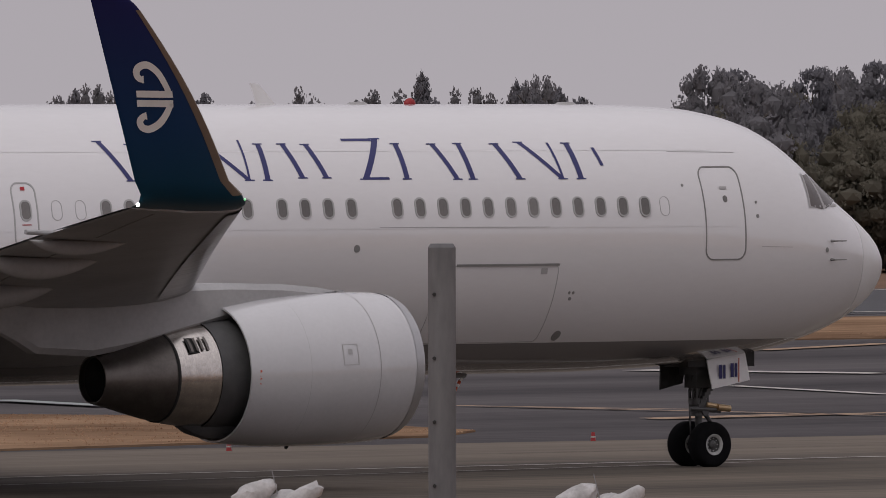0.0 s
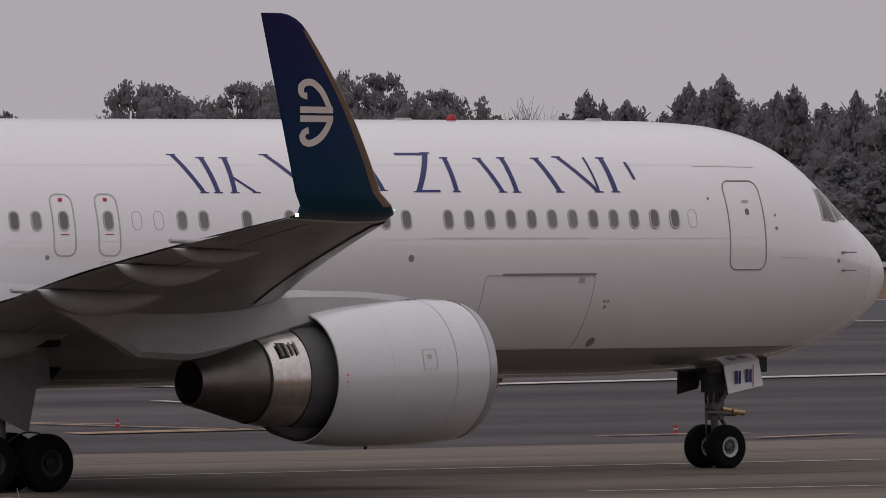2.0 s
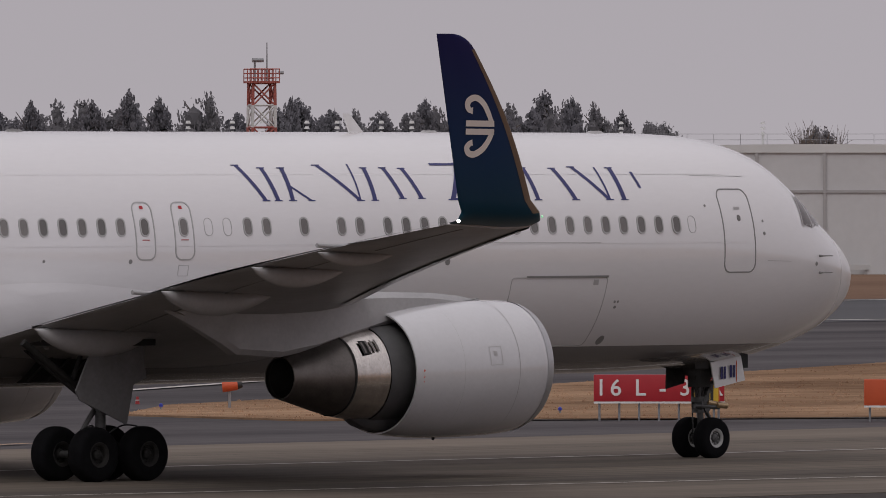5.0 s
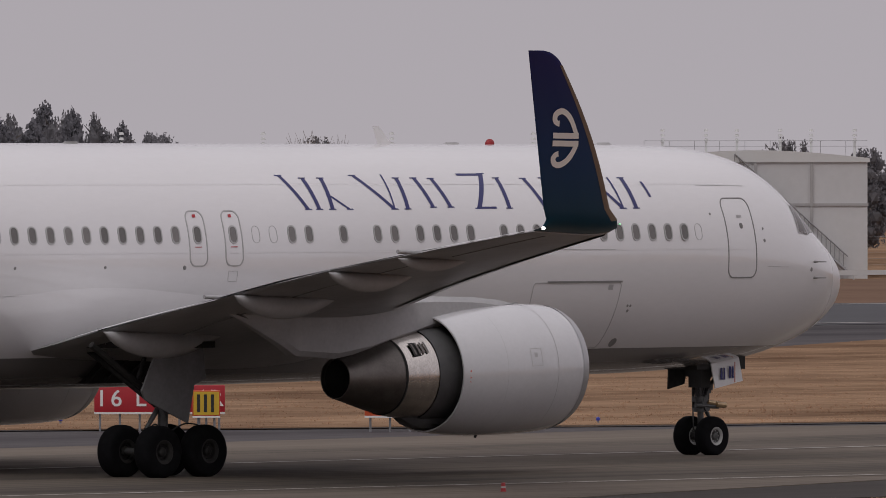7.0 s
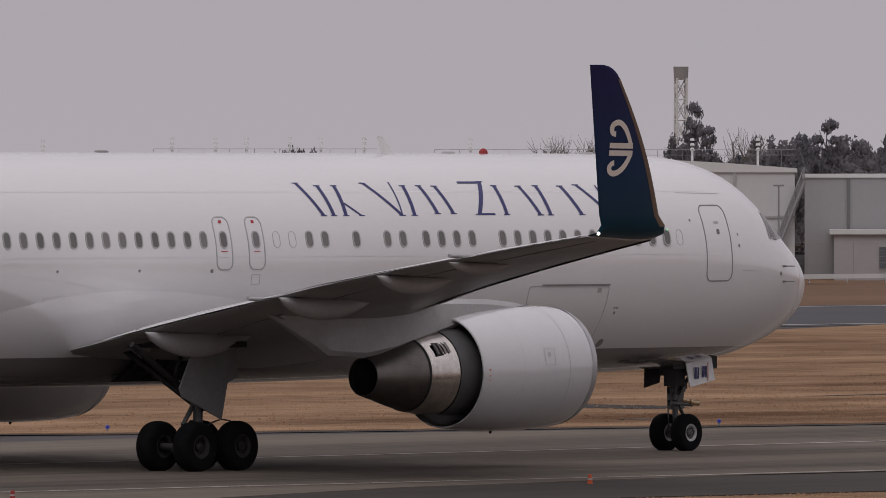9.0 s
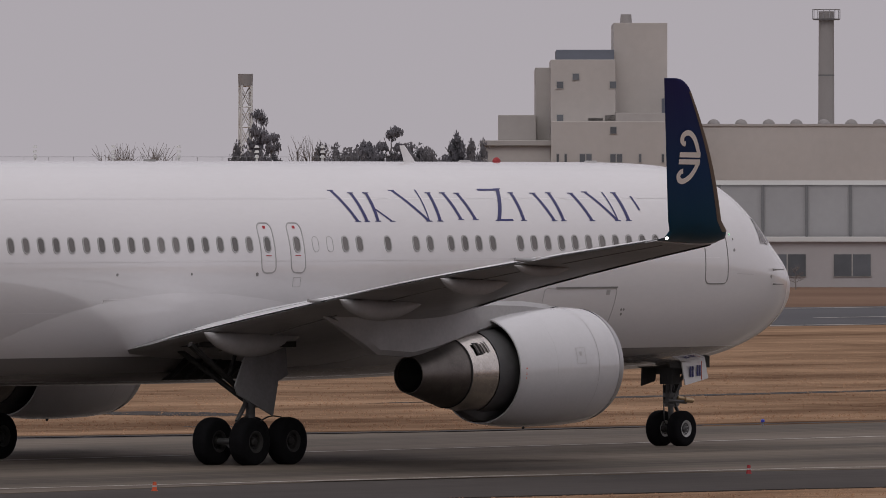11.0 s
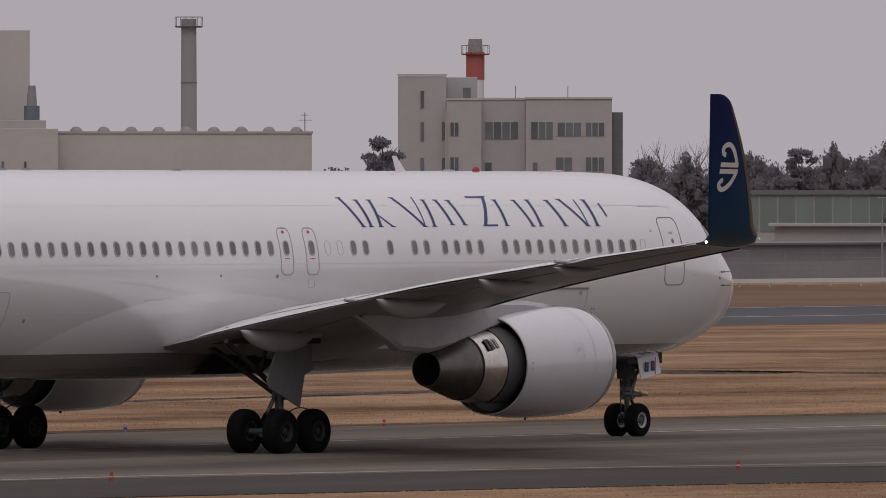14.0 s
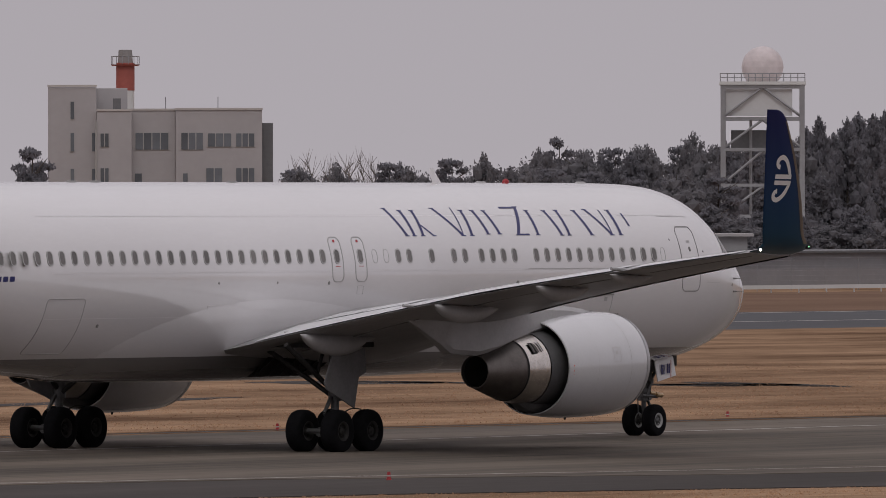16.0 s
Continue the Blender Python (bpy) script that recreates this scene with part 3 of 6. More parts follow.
            x_le = lead(22.75) * (1 - arc) + arc * (-28.20 - 0.95 * (zz - 5.68) + 0.20 * math.sin(math.pi * rise)) - 0.34 * (1 - math.sqrt(max(0, 1 - max(0, (s - .93) / .07) ** 2)))
            x_te = trail(22.75) * (1 - arc) + arc * (-30.31 - 0.59 * (zz - 5.74))
            rings.append(airfoil((x_le, -out, zz), x_le - x_te, 0.075, 78 * arc, droop=0.0))
        wl_ob = part("winglet", mirrored(loft(rings), side), "tip", plane, "dark blue curved winglet with a white curl emblem and bronze front edge")
        edge = bmesh.new()
        rows = []
        for i, r in enumerate(rings[2:14]):
            lean = radians(78 * min((i + 2) / 14 * 5.0, 1))
            up = Vector((0, math.sin(lean), math.cos(lean)))
            row = [r[j] + up * .007 for j in (3, 2, 1)] + [r[0] + Vector((.008, 0, 0))] + [r[-j] - up * .007 for j in (1, 2, 3)]
            rows.append([edge.verts.new(v) for v in row])
        for p, q in zip(rows, rows[1:]):
            for j in range(6):
                edge.faces.new((p[j], p[j + 1], q[j + 1], q[j]))
        part("bronze_edge", mirrored(edge, side), "bronze", wl_ob, "bronze erosion strip")
        if side < 0:
            winglet_emblem(wl_ob, rings[:14] + rings[-1:])
        # lamp at the tip
        bm = bmesh.new()
        bmesh.ops.create_uvsphere(bm, u_segments=12, v_segments=8, radius=0.036, matrix=pose(-30.27, side * 23.2, 5.58))
        part("tail_light", bm, "glow", wing, "bright white position lamp")
        bm = bmesh.new()
        bmesh.ops.create_uvsphere(bm, u_segments=12, v_segments=8, radius=0.022, matrix=pose(-28.08, side * 23.3, 5.66))
        part("position_light", bm, "greenlamp", wing, "small green position lamp")
        # flap track fairings
        for y, ln, hw, dp in ((5.0, 3.9, .30, .62), (10.2, 3.3, .27, .52), (14.4, 2.7, .23, .42), (17.4, 2.2, .14, .28)):
            x1 = trail(y) - 0.25
            zz = wing_z(y) - 0.02 * ln
            rs = []
            for k in range(17):
                s = k / 16
                f = math.sin(math.pi * s ** 0.85) ** 0.85 if 0 < s < 1 else 0.02
                x = x1 + ln * s
                cz = wing_z(y) - (0.012 + 0.037 * max(0, 1 - y / 12)) * (lead(y) - x) - 0.04 - 0.30 * s * (lead(y) - trail(y)) * 0.05 - dp * 0.48 * f
                rs.append([(x, -y + hw * f * math.cos(a), cz + dp * 0.5 * f * math.sin(a)) for a in (j * math.tau / 18 for j in range(18))])
            part("flap_fairing", mirrored(loft(rs), side), "fairing", wing)
        part("flap_hinge_fin", mirrored(loft([[(-23.9, -3.75, 3.30), (-23.1, -3.70, 3.30), (-23.1, -3.80, 3.30)], [(-23.5, -3.745, 2.78), (-23.4, -3.74, 2.78), (-23.4, -3.76, 2.78)]]), side), "fairing", wing)
        # flap gaps and spoiler joints along the rear of the upper and lower face
        for y0, y1, fr in ((3.0, 8.0, 0.76), (9.2, 17.2, 0.76), (18.0, 22.3, 0.74)):
            bm = bmesh.new()
            vs = []
            for k in range(12):
                y = y0 + (y1 - y0) * k / 11
                ch = lead(y) - trail(y)
                x = lead(y) - fr * ch
                z = wing_z(y) - (0.012 + 0.037 * max(0, 1 - y / 12)) * fr * ch
                tk = 0.150 - 0.045 * min(y / 12, 1)
                th = 5 * tk * (0.2969 * math.sqrt(fr) - 0.126 * fr - 0.3516 * fr * fr + 0.2843 * fr ** 3 - 0.1015 * fr ** 4) * ch
                vs.append([bm.verts.new(v) for v in ((x + .02, -y, z + th * 1.15 + .006), (x - .02, -y, z + th * 1.15 + .006), (x - .02, -y, z - th * .85 - .006), (x + .02, -y, z - th * .85 - .006))])
            for a, b in zip(vs, vs[1:]):
                for j in range(4):
                    bm.faces.new((a[j], a[(j + 1) % 4], b[(j + 1) % 4], b[j]))
            part("flap_gap", mirrored(bm, side), "joint", wing)
        # upper-face control surfaces paled for sky light; bare slats round the front edge
        def on_wing(y, fr, up, off=.035):
            ch = lead(y) - trail(y)
            tk = 0.150 - 0.045 * min(y / 12, 1)
            th = (5 * tk * (0.2969 * math.sqrt(fr) - 0.126 * fr - 0.3516 * fr * fr + 0.2843 * fr ** 3 - 0.1015 * fr ** 4) + .0015) * ch
            z = wing_z(y) - (0.012 + 0.037 * max(0, 1 - y / 12)) * fr * ch
            return Vector((lead(y) - fr * ch + (off if fr < .001 else 0), -y, z + (th * 1.15 + off if up else -th * .85 - off) * (fr > .001)))
        def wing_panel(y0, y1, spots):
            bm = bmesh.new()
            n = max(2, int((y1 - y0) * 1.5))
            g = [[bm.verts.new(on_wing(y0 + (y1 - y0) * k / n, fr, up)) for fr, up in spots] for k in range(n + 1)]
            for p, q in zip(g, g[1:]):
                for j in range(len(spots) - 1):
                    bm.faces.new((p[j], p[j + 1], q[j + 1], q[j]))
            return mirrored(bm, side)
        for y0, y1 in ((3.3, 5.2), (5.3, 7.4), (9.3, 10.8), (10.9, 12.4), (12.5, 14.0), (14.1, 15.6), (15.7, 17.1)):
            part("spoiler", wing_panel(y0, y1, [(.60, True), (.68, True), (.745, True)]), "flap", wing)
        for nm, y0, y1 in (("flap", 3.0, 7.9), ("flap", 9.2, 17.2), ("aileron", 7.95, 9.15), ("aileron", 18.0, 22.2)):
            part(nm, wing_panel(y0, y1, [(.775, True), (.85, True), (.93, True), (.993, True)]), "flap", wing)
        for y0, y1 in ((4.2, 6.7), (8.6, 12.0), (12.05, 15.5), (15.55, 19.0), (19.05, 22.4)):
            part("slat", wing_panel(y0, y1, [(.13, True), (.07, True), (.025, True), (0, True), (.025, False), (.07, False), (.13, False)]), "slat", wing, "bare metal leading edge slat")
        # panel joints on the underside
        for y in (9.6, 11.2, 12.8, 15.8, 18.6, 20.4):
            part("panel_seam", wing_panel(y, y + .03, [(.15, False), (.35, False), (.55, False), (.74, False)]), "seam_mid", wing)
        for y, fr in ((9.0, .985), (17.6, .985)):
            p = on_wing(y, fr, True)
            part("fuel_dump_mast", mirrored(rod(p + Vector((.5, 0, -.02)), p + Vector((-.45, 0, .02)), .05, .045, 10), side), "fairing", wing)
        build_engine(plane, side)
        build_main_gear(plane, side)
    # --- tail
    rings = []
    for s in (0, .25, .5, .75, 1):
        x_le, ch, zz = -36.6 - 8.2 * s, 8.6 - 5.2 * s, 7.0 + 8.9 * s
        rings.append([Vector((x_le - t * ch, sg * 0.5 * ch * 0.10 * math.sin(math.pi * t ** 0.6), zz)) for t, sg in [(k / 10, 1) for k in range(11)] + [(k / 10, -1) for k in range(9, 0, -1)]])
    part("fin", loft(rings), "tip", plane, "dark blue tail fin")
    for side in (-1, 1):
        rings = [airfoil((-41.6 - 5.4 * s, -1.0 - 8.3 * s, 5.9 + 0.95 * s), 5.6 - 3.5 * s, 0.09, 0) for s in (0, .33, .66, 1)]
        part("tailplane", mirrored(loft(rings), side), "wing", plane)
    build_nose_gear(plane)
    return plane


def winglet_emblem(winglet, rings):
    """White curls and bars on the outer face of the winglet, as plain flat shapes."""
    def on(u, v):
        """u along the chord from the front, v along the span, on the outer face."""
        f = v * (len(rings) - 1)
        i = min(int(f), len(rings) - 2)
        a, b = rings[i], rings[i + 1]
        n = len(a)
        def at(r):
            lower = [r[0]] + list(reversed(r[15:])) + [r[14]]
            xs_ = [r[0].x - p.x for p in lower]
            t = u * (r[0].x - r[14].x)
            for p, q, s0, s1 in zip(lower, lower[1:], xs_, xs_[1:]):
                if s0 <= t <= s1 and s1 > s0:
                    return p.lerp(q, (t - s0) / (s1 - s0))
            return lower[-1]
        p = at(a).lerp(at(b), f - i)
        return p + Vector((0, -0.012, -0.002))
    def spot(a, b):
        """A place a metres forward and b metres up from the emblem's middle."""
        a, b = .80 * a, .84 * b - .045
        v = .572 + 0.2446 * b
        return on((125 - 80 * b - 180 * a) / (243 - 46 * b), v)

    def strip(pts, widths):
        bm = bmesh.new()
        vs = []
        for k, (a, b) in enumerate(pts):
            p, q = Vector(pts[max(k - 1, 0)]), Vector(pts[min(k + 1, len(pts) - 1)])
            n = Vector((-(q - p).y, (q - p).x)).normalized() * widths[k]
            vs.append([bm.verts.new(spot(a + n.x, b + n.y)), bm.verts.new(spot(a, b)), bm.verts.new(spot(a - n.x, b - n.y))])
        for p, q in zip(vs, vs[1:]):
            bm.faces.new((p[0], p[1], q[1], q[0]))
            bm.faces.new((p[1], p[2], q[2], q[1]))
        return bm
    upper = [(-.19, .39), (-.27, .40), (-.33, .48), (-.31, .60), (-.19, .68), (-.04, .67), (.12, .54), (.24, .33), (.33, .12)]
    lower = [(-.17, -.35), (-.25, -.37), (-.32, -.47), (-.27, -.59), (-.12, -.62), (.06, -.53), (.18, -.40), (.28, -.24), (.35, -.09)]
    for path, sgn in ((upper, 1), (lower, -1)):
        pts = []
        for i in range(len(path) - 1):
            p0, p1, p2, p3 = [Vector(path[min(max(i + d, 0), len(path) - 1)]) for d in (-1, 0, 1, 2)]
            for k in range(5):
                t = k / 5
                q = 0.5 * (2 * p1 + (p2 - p0) * t + (2 * p0 - 5 * p1 + 4 * p2 - p3) * t * t + (3 * p1 - p0 - 3 * p2 + p3) * t ** 3)
                pts.append((q.x, q.y))
        pts.append(path[-1])
        n = len(pts)
        part("emblem_curl", strip(pts, [.075 if j < 3 else .058 + .016 * math.sin(math.pi * j / n) for j in range(n)]), "sign_white", winglet)
        part("emblem_bar", strip([(.40 - .085 * j, sgn * .095) for j in range(10)], [.070] * 10), "sign_white", winglet)


def build_engine(plane, side):
    """Long fan cowl, core cowl, primary nozzle and pylon."""
    def axis(x):
        return (-7.70, 2.19 + (x + 20.4) * 0.026)
    cowl = [(-13.85, 1.17), (-13.68, 1.20), (-13.60, 1.27), (-13.64, 1.33), (-13.78, 1.38), (-14.05, 1.425), (-14.6, 1.45), (-15.4, 1.455), (-16.2, 1.44), (-16.8, 1.405), (-17.3, 1.35), (-17.66, 1.30), (-17.66, 1.265), (-17.2, 1.25), (-16.7, 1.22)]
    eng = part("engine", mirrored(spin_x(cowl[3:], axis, 64), side), "nacelle", plane, "pale grey turbofan nacelle with a dark exhaust")
    part("intake_lip", mirrored(spin_x([(-14.6, 1.10), (-14.1, 1.13), (-13.85, 1.165), (-13.68, 1.20), (-13.60, 1.27), (-13.62, 1.325), (-13.72, 1.372), (-13.86, 1.403)], axis, 64), side), "lip", eng, "bare metal intake lip")
    part("fan_face", mirrored(spin_x([(-14.55, 1.12), (-14.55, 0.35), (-14.2, 0.2), (-14.0, 0.02)], axis, 40, True), side), "dark", eng)
    part("fan_duct", mirrored(spin_x([(-16.4, 1.24), (-16.4, 0.9), (-16.6, 0.88)], axis, 48), side), "duct", eng)
    part("inner_duct", mirrored(spin_x([(-16.4, 1.23), (-17.2, 1.24), (-17.655, 1.258)], axis, 48), side), "duct", eng)
    part("core_shroud", mirrored(spin_x([(-16.4, 1.04), (-17.2, 1.05), (-17.8, 1.04), (-18.12, 1.015)], axis, 48), side), "duct", eng)
    core = part("core_cowl", mirrored(spin_x([(-18.1, 1.0), (-18.45, .955), (-18.8, .895), (-18.98, .86)], axis, 48), side), "core", eng, "polished metal core cowl")
    part("core_joint", mirrored(spin_x([(-18.97, .862), (-19.0, .865), (-19.03, .85)], axis, 48), side), "dark", core)
    part("nozzle", mirrored(spin_x([(-19.0, .845), (-19.3, .775), (-19.7, .66), (-20.1, .54), (-20.42, .455), (-20.42, .43), (-20.1, .44), (-19.4, .46)], axis, 48), side), "nozzle", eng, "heat-stained dark exhaust nozzle")
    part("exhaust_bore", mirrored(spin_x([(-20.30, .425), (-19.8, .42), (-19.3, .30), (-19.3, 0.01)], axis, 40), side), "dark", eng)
    for x in (-14.75, -16.35):
        prof = [(x - .008, np.interp(-x, [13.6, 14.6, 15.4, 16.2, 17], [1.33, 1.45, 1.455, 1.437, 1.39]) + .003), (x + .008, np.interp(-x, [13.6, 14.6, 15.4, 16.2, 17], [1.33, 1.45, 1.455, 1.437, 1.39]) + .003)]
        part("cowl_joint", mirrored(spin_x(prof, axis, 64), side), "seam_mid", eng)
    def on_cowl(x, deg, off=0.004, r=None):
        r = r or float(np.interp(-x, [13.6, 14.05, 14.6, 15.4, 16.2, 17, 17.6, 17.95], [1.33, 1.425, 1.45, 1.455, 1.44, 1.38, 1.305, 1.30]))
        cy, cz = axis(x)
        return (x, cy - (r + off) * math.cos(radians(deg)), cz + (r + off) * math.sin(radians(deg)))
    def patch(x0, x1, a0, a1, off=0.004, r=None):
        bm = bmesh.new()
        vs = [[bm.verts.new(on_cowl(x, a0 + (a1 - a0) * j / 4, off, r)) for j in range(5)] for x in (x0, x1)]
        for j in range(4):
            bm.faces.new((vs[0][j], vs[0][j + 1], vs[1][j + 1], vs[1][j]))
        return mirrored(bm, side)
    for x0, x1, a0, a1 in ((-15.62, -15.6, 4, 20), (-15.28, -15.26, 4, 20), (-15.62, -15.26, 19.5, 20), (-15.62, -15.26, 4, 4.5), (-15.5, -15.4, 12, 16)):
        part("access_panel", patch(x0, x1, a0, a1), "joint_soft", eng)
    for k in range(5):
        part("cowl_marking", patch(-17.48, -17.42, -8 + 3.2 * k, -6 + 3.2 * k), "orange", eng)
    # louvres of the core cowl
    part("louvre_frame", patch(-18.76, -18.27, 28, 50, 0.012, .93), "dark", core)
    for k in range(4):
        x = -18.35 - 0.11 * k
        part("louvre", patch(x - .028, x + .028, 30, 48, 0.03, float(np.interp(-x, [18.1, 18.45, 18.8], [1.0, .955, .895]))), "nozzle", core)
    part("drain_mast", mirrored(rod((-15.9, -7.70, .90), (-15.95, -7.70, .82), .04, .03, 8), side), "dark", eng)
    rs = []
    for x, zb, hw in ((-16.9, 1.02, .34), (-17.5, 1.01, .34), (-17.9, 1.04, .32), (-18.2, 1.12, .28), (-18.42, 1.24, .22), (-18.6, 1.40, .12)):
        rs.append([(x, -7.70 + hw * c, zb + d) for c, d in ((-1, .35), (-.92, .14), (-.6, .03), (0, 0), (.6, .03), (.92, .14), (1, .35), (1, .6), (-1, .6))])
    part("split_fairing", mirrored(loft(rs), side), "duct", eng, "dark lower duct fairing")
    # pylon: upper saddle and the aft fairing under the wing
    rs = []
    for x, zb, zt, hw in ((-14.6, 3.70, 3.77, .05), (-15.3, 3.60, 3.88, .20), (-16.2, 3.48, 3.95, .30), (-17.5, 3.28, 3.98, .34), (-18.8, 2.98, 3.95, .34), (-19.6, 2.78, 3.92, .33), (-20.6, 2.63, 3.9, .30), (-21.8, 2.70, 3.88, .24), (-22.2, 2.93, 3.88, .20), (-23.2, 3.40, 3.86, .10), (-23.9, 3.70, 3.84, .03)):
        rs.append([(x, -7.70 + hw * c, z) for c, z in ((-1, zb + .12), (-.6, zb), (.6, zb), (1, zb + .12), (1, zt - .12), (.6, zt), (-.6, zt), (-1, zt - .12))])
    part("pylon", mirrored(loft(rs), side), "fairing", plane, "grey engine pylon")


WHEELS = []


def wheel_meshes():
    def tyre(r, w):
        prof = [(-.47, .46), (-.5, .70), (-.49, .86), (-.42, .945), (-.3, .985), (-.12, 1.0), (.12, 1.0), (.3, .985), (.42, .945), (.49, .86), (.5, .70), (.47, .46)]
        n = 48
        rings = [[(q * r * math.cos(k * math.tau / n), p * w, q * r * math.sin(k * math.tau / n)) for k in range(n)] for p, q in prof]
        bm = loft(rings, False)
        return bm
    def rim(r, w):
        n = 36
        bm = bmesh.new()
        for sgn in (-1, 1):
            prof = [(.46, .48), (.48, .45), (.46, .41), (.40, .345), (.34, .33)]
            rings = [[bm.verts.new((q * r * math.cos(k * math.tau / n), sgn * p * w, q * r * math.sin(k * math.tau / n))) for k in range(n)] for p, q in prof]
            for a, b in zip(rings, rings[1:]):
                for k in range(n):
                    bm.faces.new((a[k], a[(k + 1) % n], b[(k + 1) % n], b[k]))
            for k in range(9):
                a = k * math.tau / 9
                bm_rod(bm, (r * .27 * math.cos(a), sgn * .25 * w, r * .27 * math.sin(a)), (r * .27 * math.cos(a), sgn * .31 * w, r * .27 * math.sin(a)), r * .03, None, 8)
        return bm
    def hub(r, w):
        n = 36
        bm = bmesh.new()
        for sgn in (-1, 1):
            prof = [(.34, .335), (.25, .32), (.22, .20), (.36, .17), (.42, .11), (.43, .02)]
            rings = [[bm.verts.new((q * r * math.cos(k * math.tau / n), sgn * p * w, q * r * math.sin(k * math.tau / n))) for k in range(n)] for p, q in prof]
            for a, b in zip(rings, rings[1:]):
                for k in range(n):
                    bm.faces.new((a[k], a[(k + 1) % n], b[(k + 1) % n], b[k]))
            bm_rod(bm, (0, sgn * .40 * w, 0), (0, sgn * .46 * w, 0), r * .06, None, 10)
        return bm
    return tyre, rim, hub


def add_wheels(plane, spots, r, w, rim_mat, label):
    tyre, rim, hub = wheel_meshes()
    mh = mesh_of("hub", hub(r, w), "hub" if rim_mat == "rim" else "rim_dark")
    mt, mr = mesh_of("wheel", tyre(r, w), "tyre"), mesh_of("rim", rim(r, w), rim_mat)
    for x, y in spots:
        wh = new("wheel", mt)
        wh.parent, wh.location = plane, (x, y, r)
        wh["label"] = label
        rm = new("rim", mr)
        rm.parent = wh
        hb = new("hub", mh)
        hb.parent = wh
        WHEELS.append((wh, x, y, r))


def build_nose_gear(plane):
    add_wheels(plane, [(0, -.345), (0, .345)], .47, .34, "rim", "black nosewheel tyre on a pale alloy rim")
    bm = rod((0, 0, .45), (-.02, 0, 1.15), .075, None, 16)
    bm_rod(bm, (-.02, 0, 1.05), (-.05, 0, 2.45), .125, None, 18)
    bm_rod(bm, (0, -.34, .47), (0, .34, .47), .06, None, 12)
    part("nose_strut", bm, "steel", plane)
    bm = rod((.13, 0, 1.12), (.36, 0, .82), .05, .04, 8)
    bm_rod(bm, (.36, 0, .82), (.10, 0, .52), .04, .05, 8)
    part("torque_link", bm, "steel", plane)
    bm = rod((.05, -.16, 1.28), (.42, -.18, 1.22), .06, None, 10)
    bm_rod(bm, (.05, .16, 1.28), (.42, .18, 1.22), .06, None, 10)
    bm_rod(bm, (.30, -.20, 1.22), (.62, -.21, 1.19), .075, .07, 14)
    part("steering_unit", bm, "brass", plane, "brass-coloured steering cylinders")
    bm = rod((.1, -.1, 1.55), (.9, -.1, 2.35), .05, None, 10)
    bm_rod(bm, (.1, .1, 1.55), (.9, .1, 2.35), .05, None, 10)
    bm_rod(bm, (-.15, -.13, 1.3), (-.2, -.13, 2.2), .02, None, 6)
    bm_rod(bm, (.12, -.14, 1.25), (.1, -.16, 2.2), .018, None, 6)
    bm_rod(bm, (-.12, .13, .6), (-.16, .13, 1.6), .018, None, 6)
    for k in range(6):
        bm_box(bm, -.16 + .05 * k, -.10 + .06 * k, -.20, -.12, 1.20 + .07 * k, 1.30 + .075 * k)
    part("drag_brace", bm, "steel", plane)
    part("taxi_lamp", rod((-.20, .12, 1.74), (-.12, .12, 1.74), .05, .06, 14), "warm", plane, "glowing warm taxi lamp")
    bm = rod((-.03, 0, 1.28), (-.03, 0, 1.40), .20, None, 16)
    bm_rod(bm, (-.03, 0, 1.04), (-.03, 0, 1.12), .17, None, 16)
    bm_rod(bm, (-.34, -.14, 1.2), (.40, -.18, 1.16), .055, None, 10)
    bm_box(bm, -.14, .12, -.17, .17, 1.10, 1.30, bevel=.03)
    bm_rod(bm, (.02, -.2, 1.14), (.02, .2, 1.14), .09, None, 12)
    part("steering_collar", bm, "steel", plane)
    bm = bmesh.new()
    for k in range(14):
        a = k * 2.4
        part("hose", rod((-.05 + .15 * math.cos(a), .15 * math.sin(a), 1.2 + .03 * k), (-.05 + .19 * math.cos(a + .8), .19 * math.sin(a + .8), 1.5 + .05 * k), .016, None, 5), "black", plane)
    bm_box(bm, -.30, .22, -.28, .28, 1.88, 2.3)
    bm_box(bm, -.22, .12, -.20, .20, 1.62, 1.9)
    part("gear_linkage", bm, "black", plane)
    # doors
    for side in (-1,):
        d = part("nose_gear_door", loft([[(-.07, side * .50, 1.60), (.90, side * .50, 1.77), (.90, side * .53, 1.77), (-.07, side * .53, 1.60)], [(-.16, side * .44, 2.19), (.82, side * .44, 2.34), (.82, side * .47, 2.34), (-.16, side * .47, 2.19)]]), "white", plane, "white nose gear door with dark marks")
        if side < 0:
            for x in (.10, .40):
                part("door_mark", box(x, x + .07, -.545, -.533, 1.80 + x * .1, 2.08 + x * .1), "blue", d)
                part("door_mark", box(x + .11, x + .16, -.545, -.533, 1.80 + x * .1, 2.08 + x * .1), "blue", d)
            part("door_stripe", box(.60, .62, -.540, -.532, 1.74, 2.22), "orange", d)
    part("rear_gear_door", loft([[(-.62, .48, 1.58), (-.05, .48, 1.70), (-.05, .52, 1.70), (-.62, .52, 1.58)], [(-.64, .44, 2.08), (.02, .44, 2.2), (.02, .48, 2.2), (-.64, .48, 2.08)]]), "rim_dark", plane)
    # solid dark box puts the shade of the nose bay into its colour
    part("gear_bay_shade", box(-.6, 1.1, -.42, .42, 2.05, 2.42), "dark", plane)


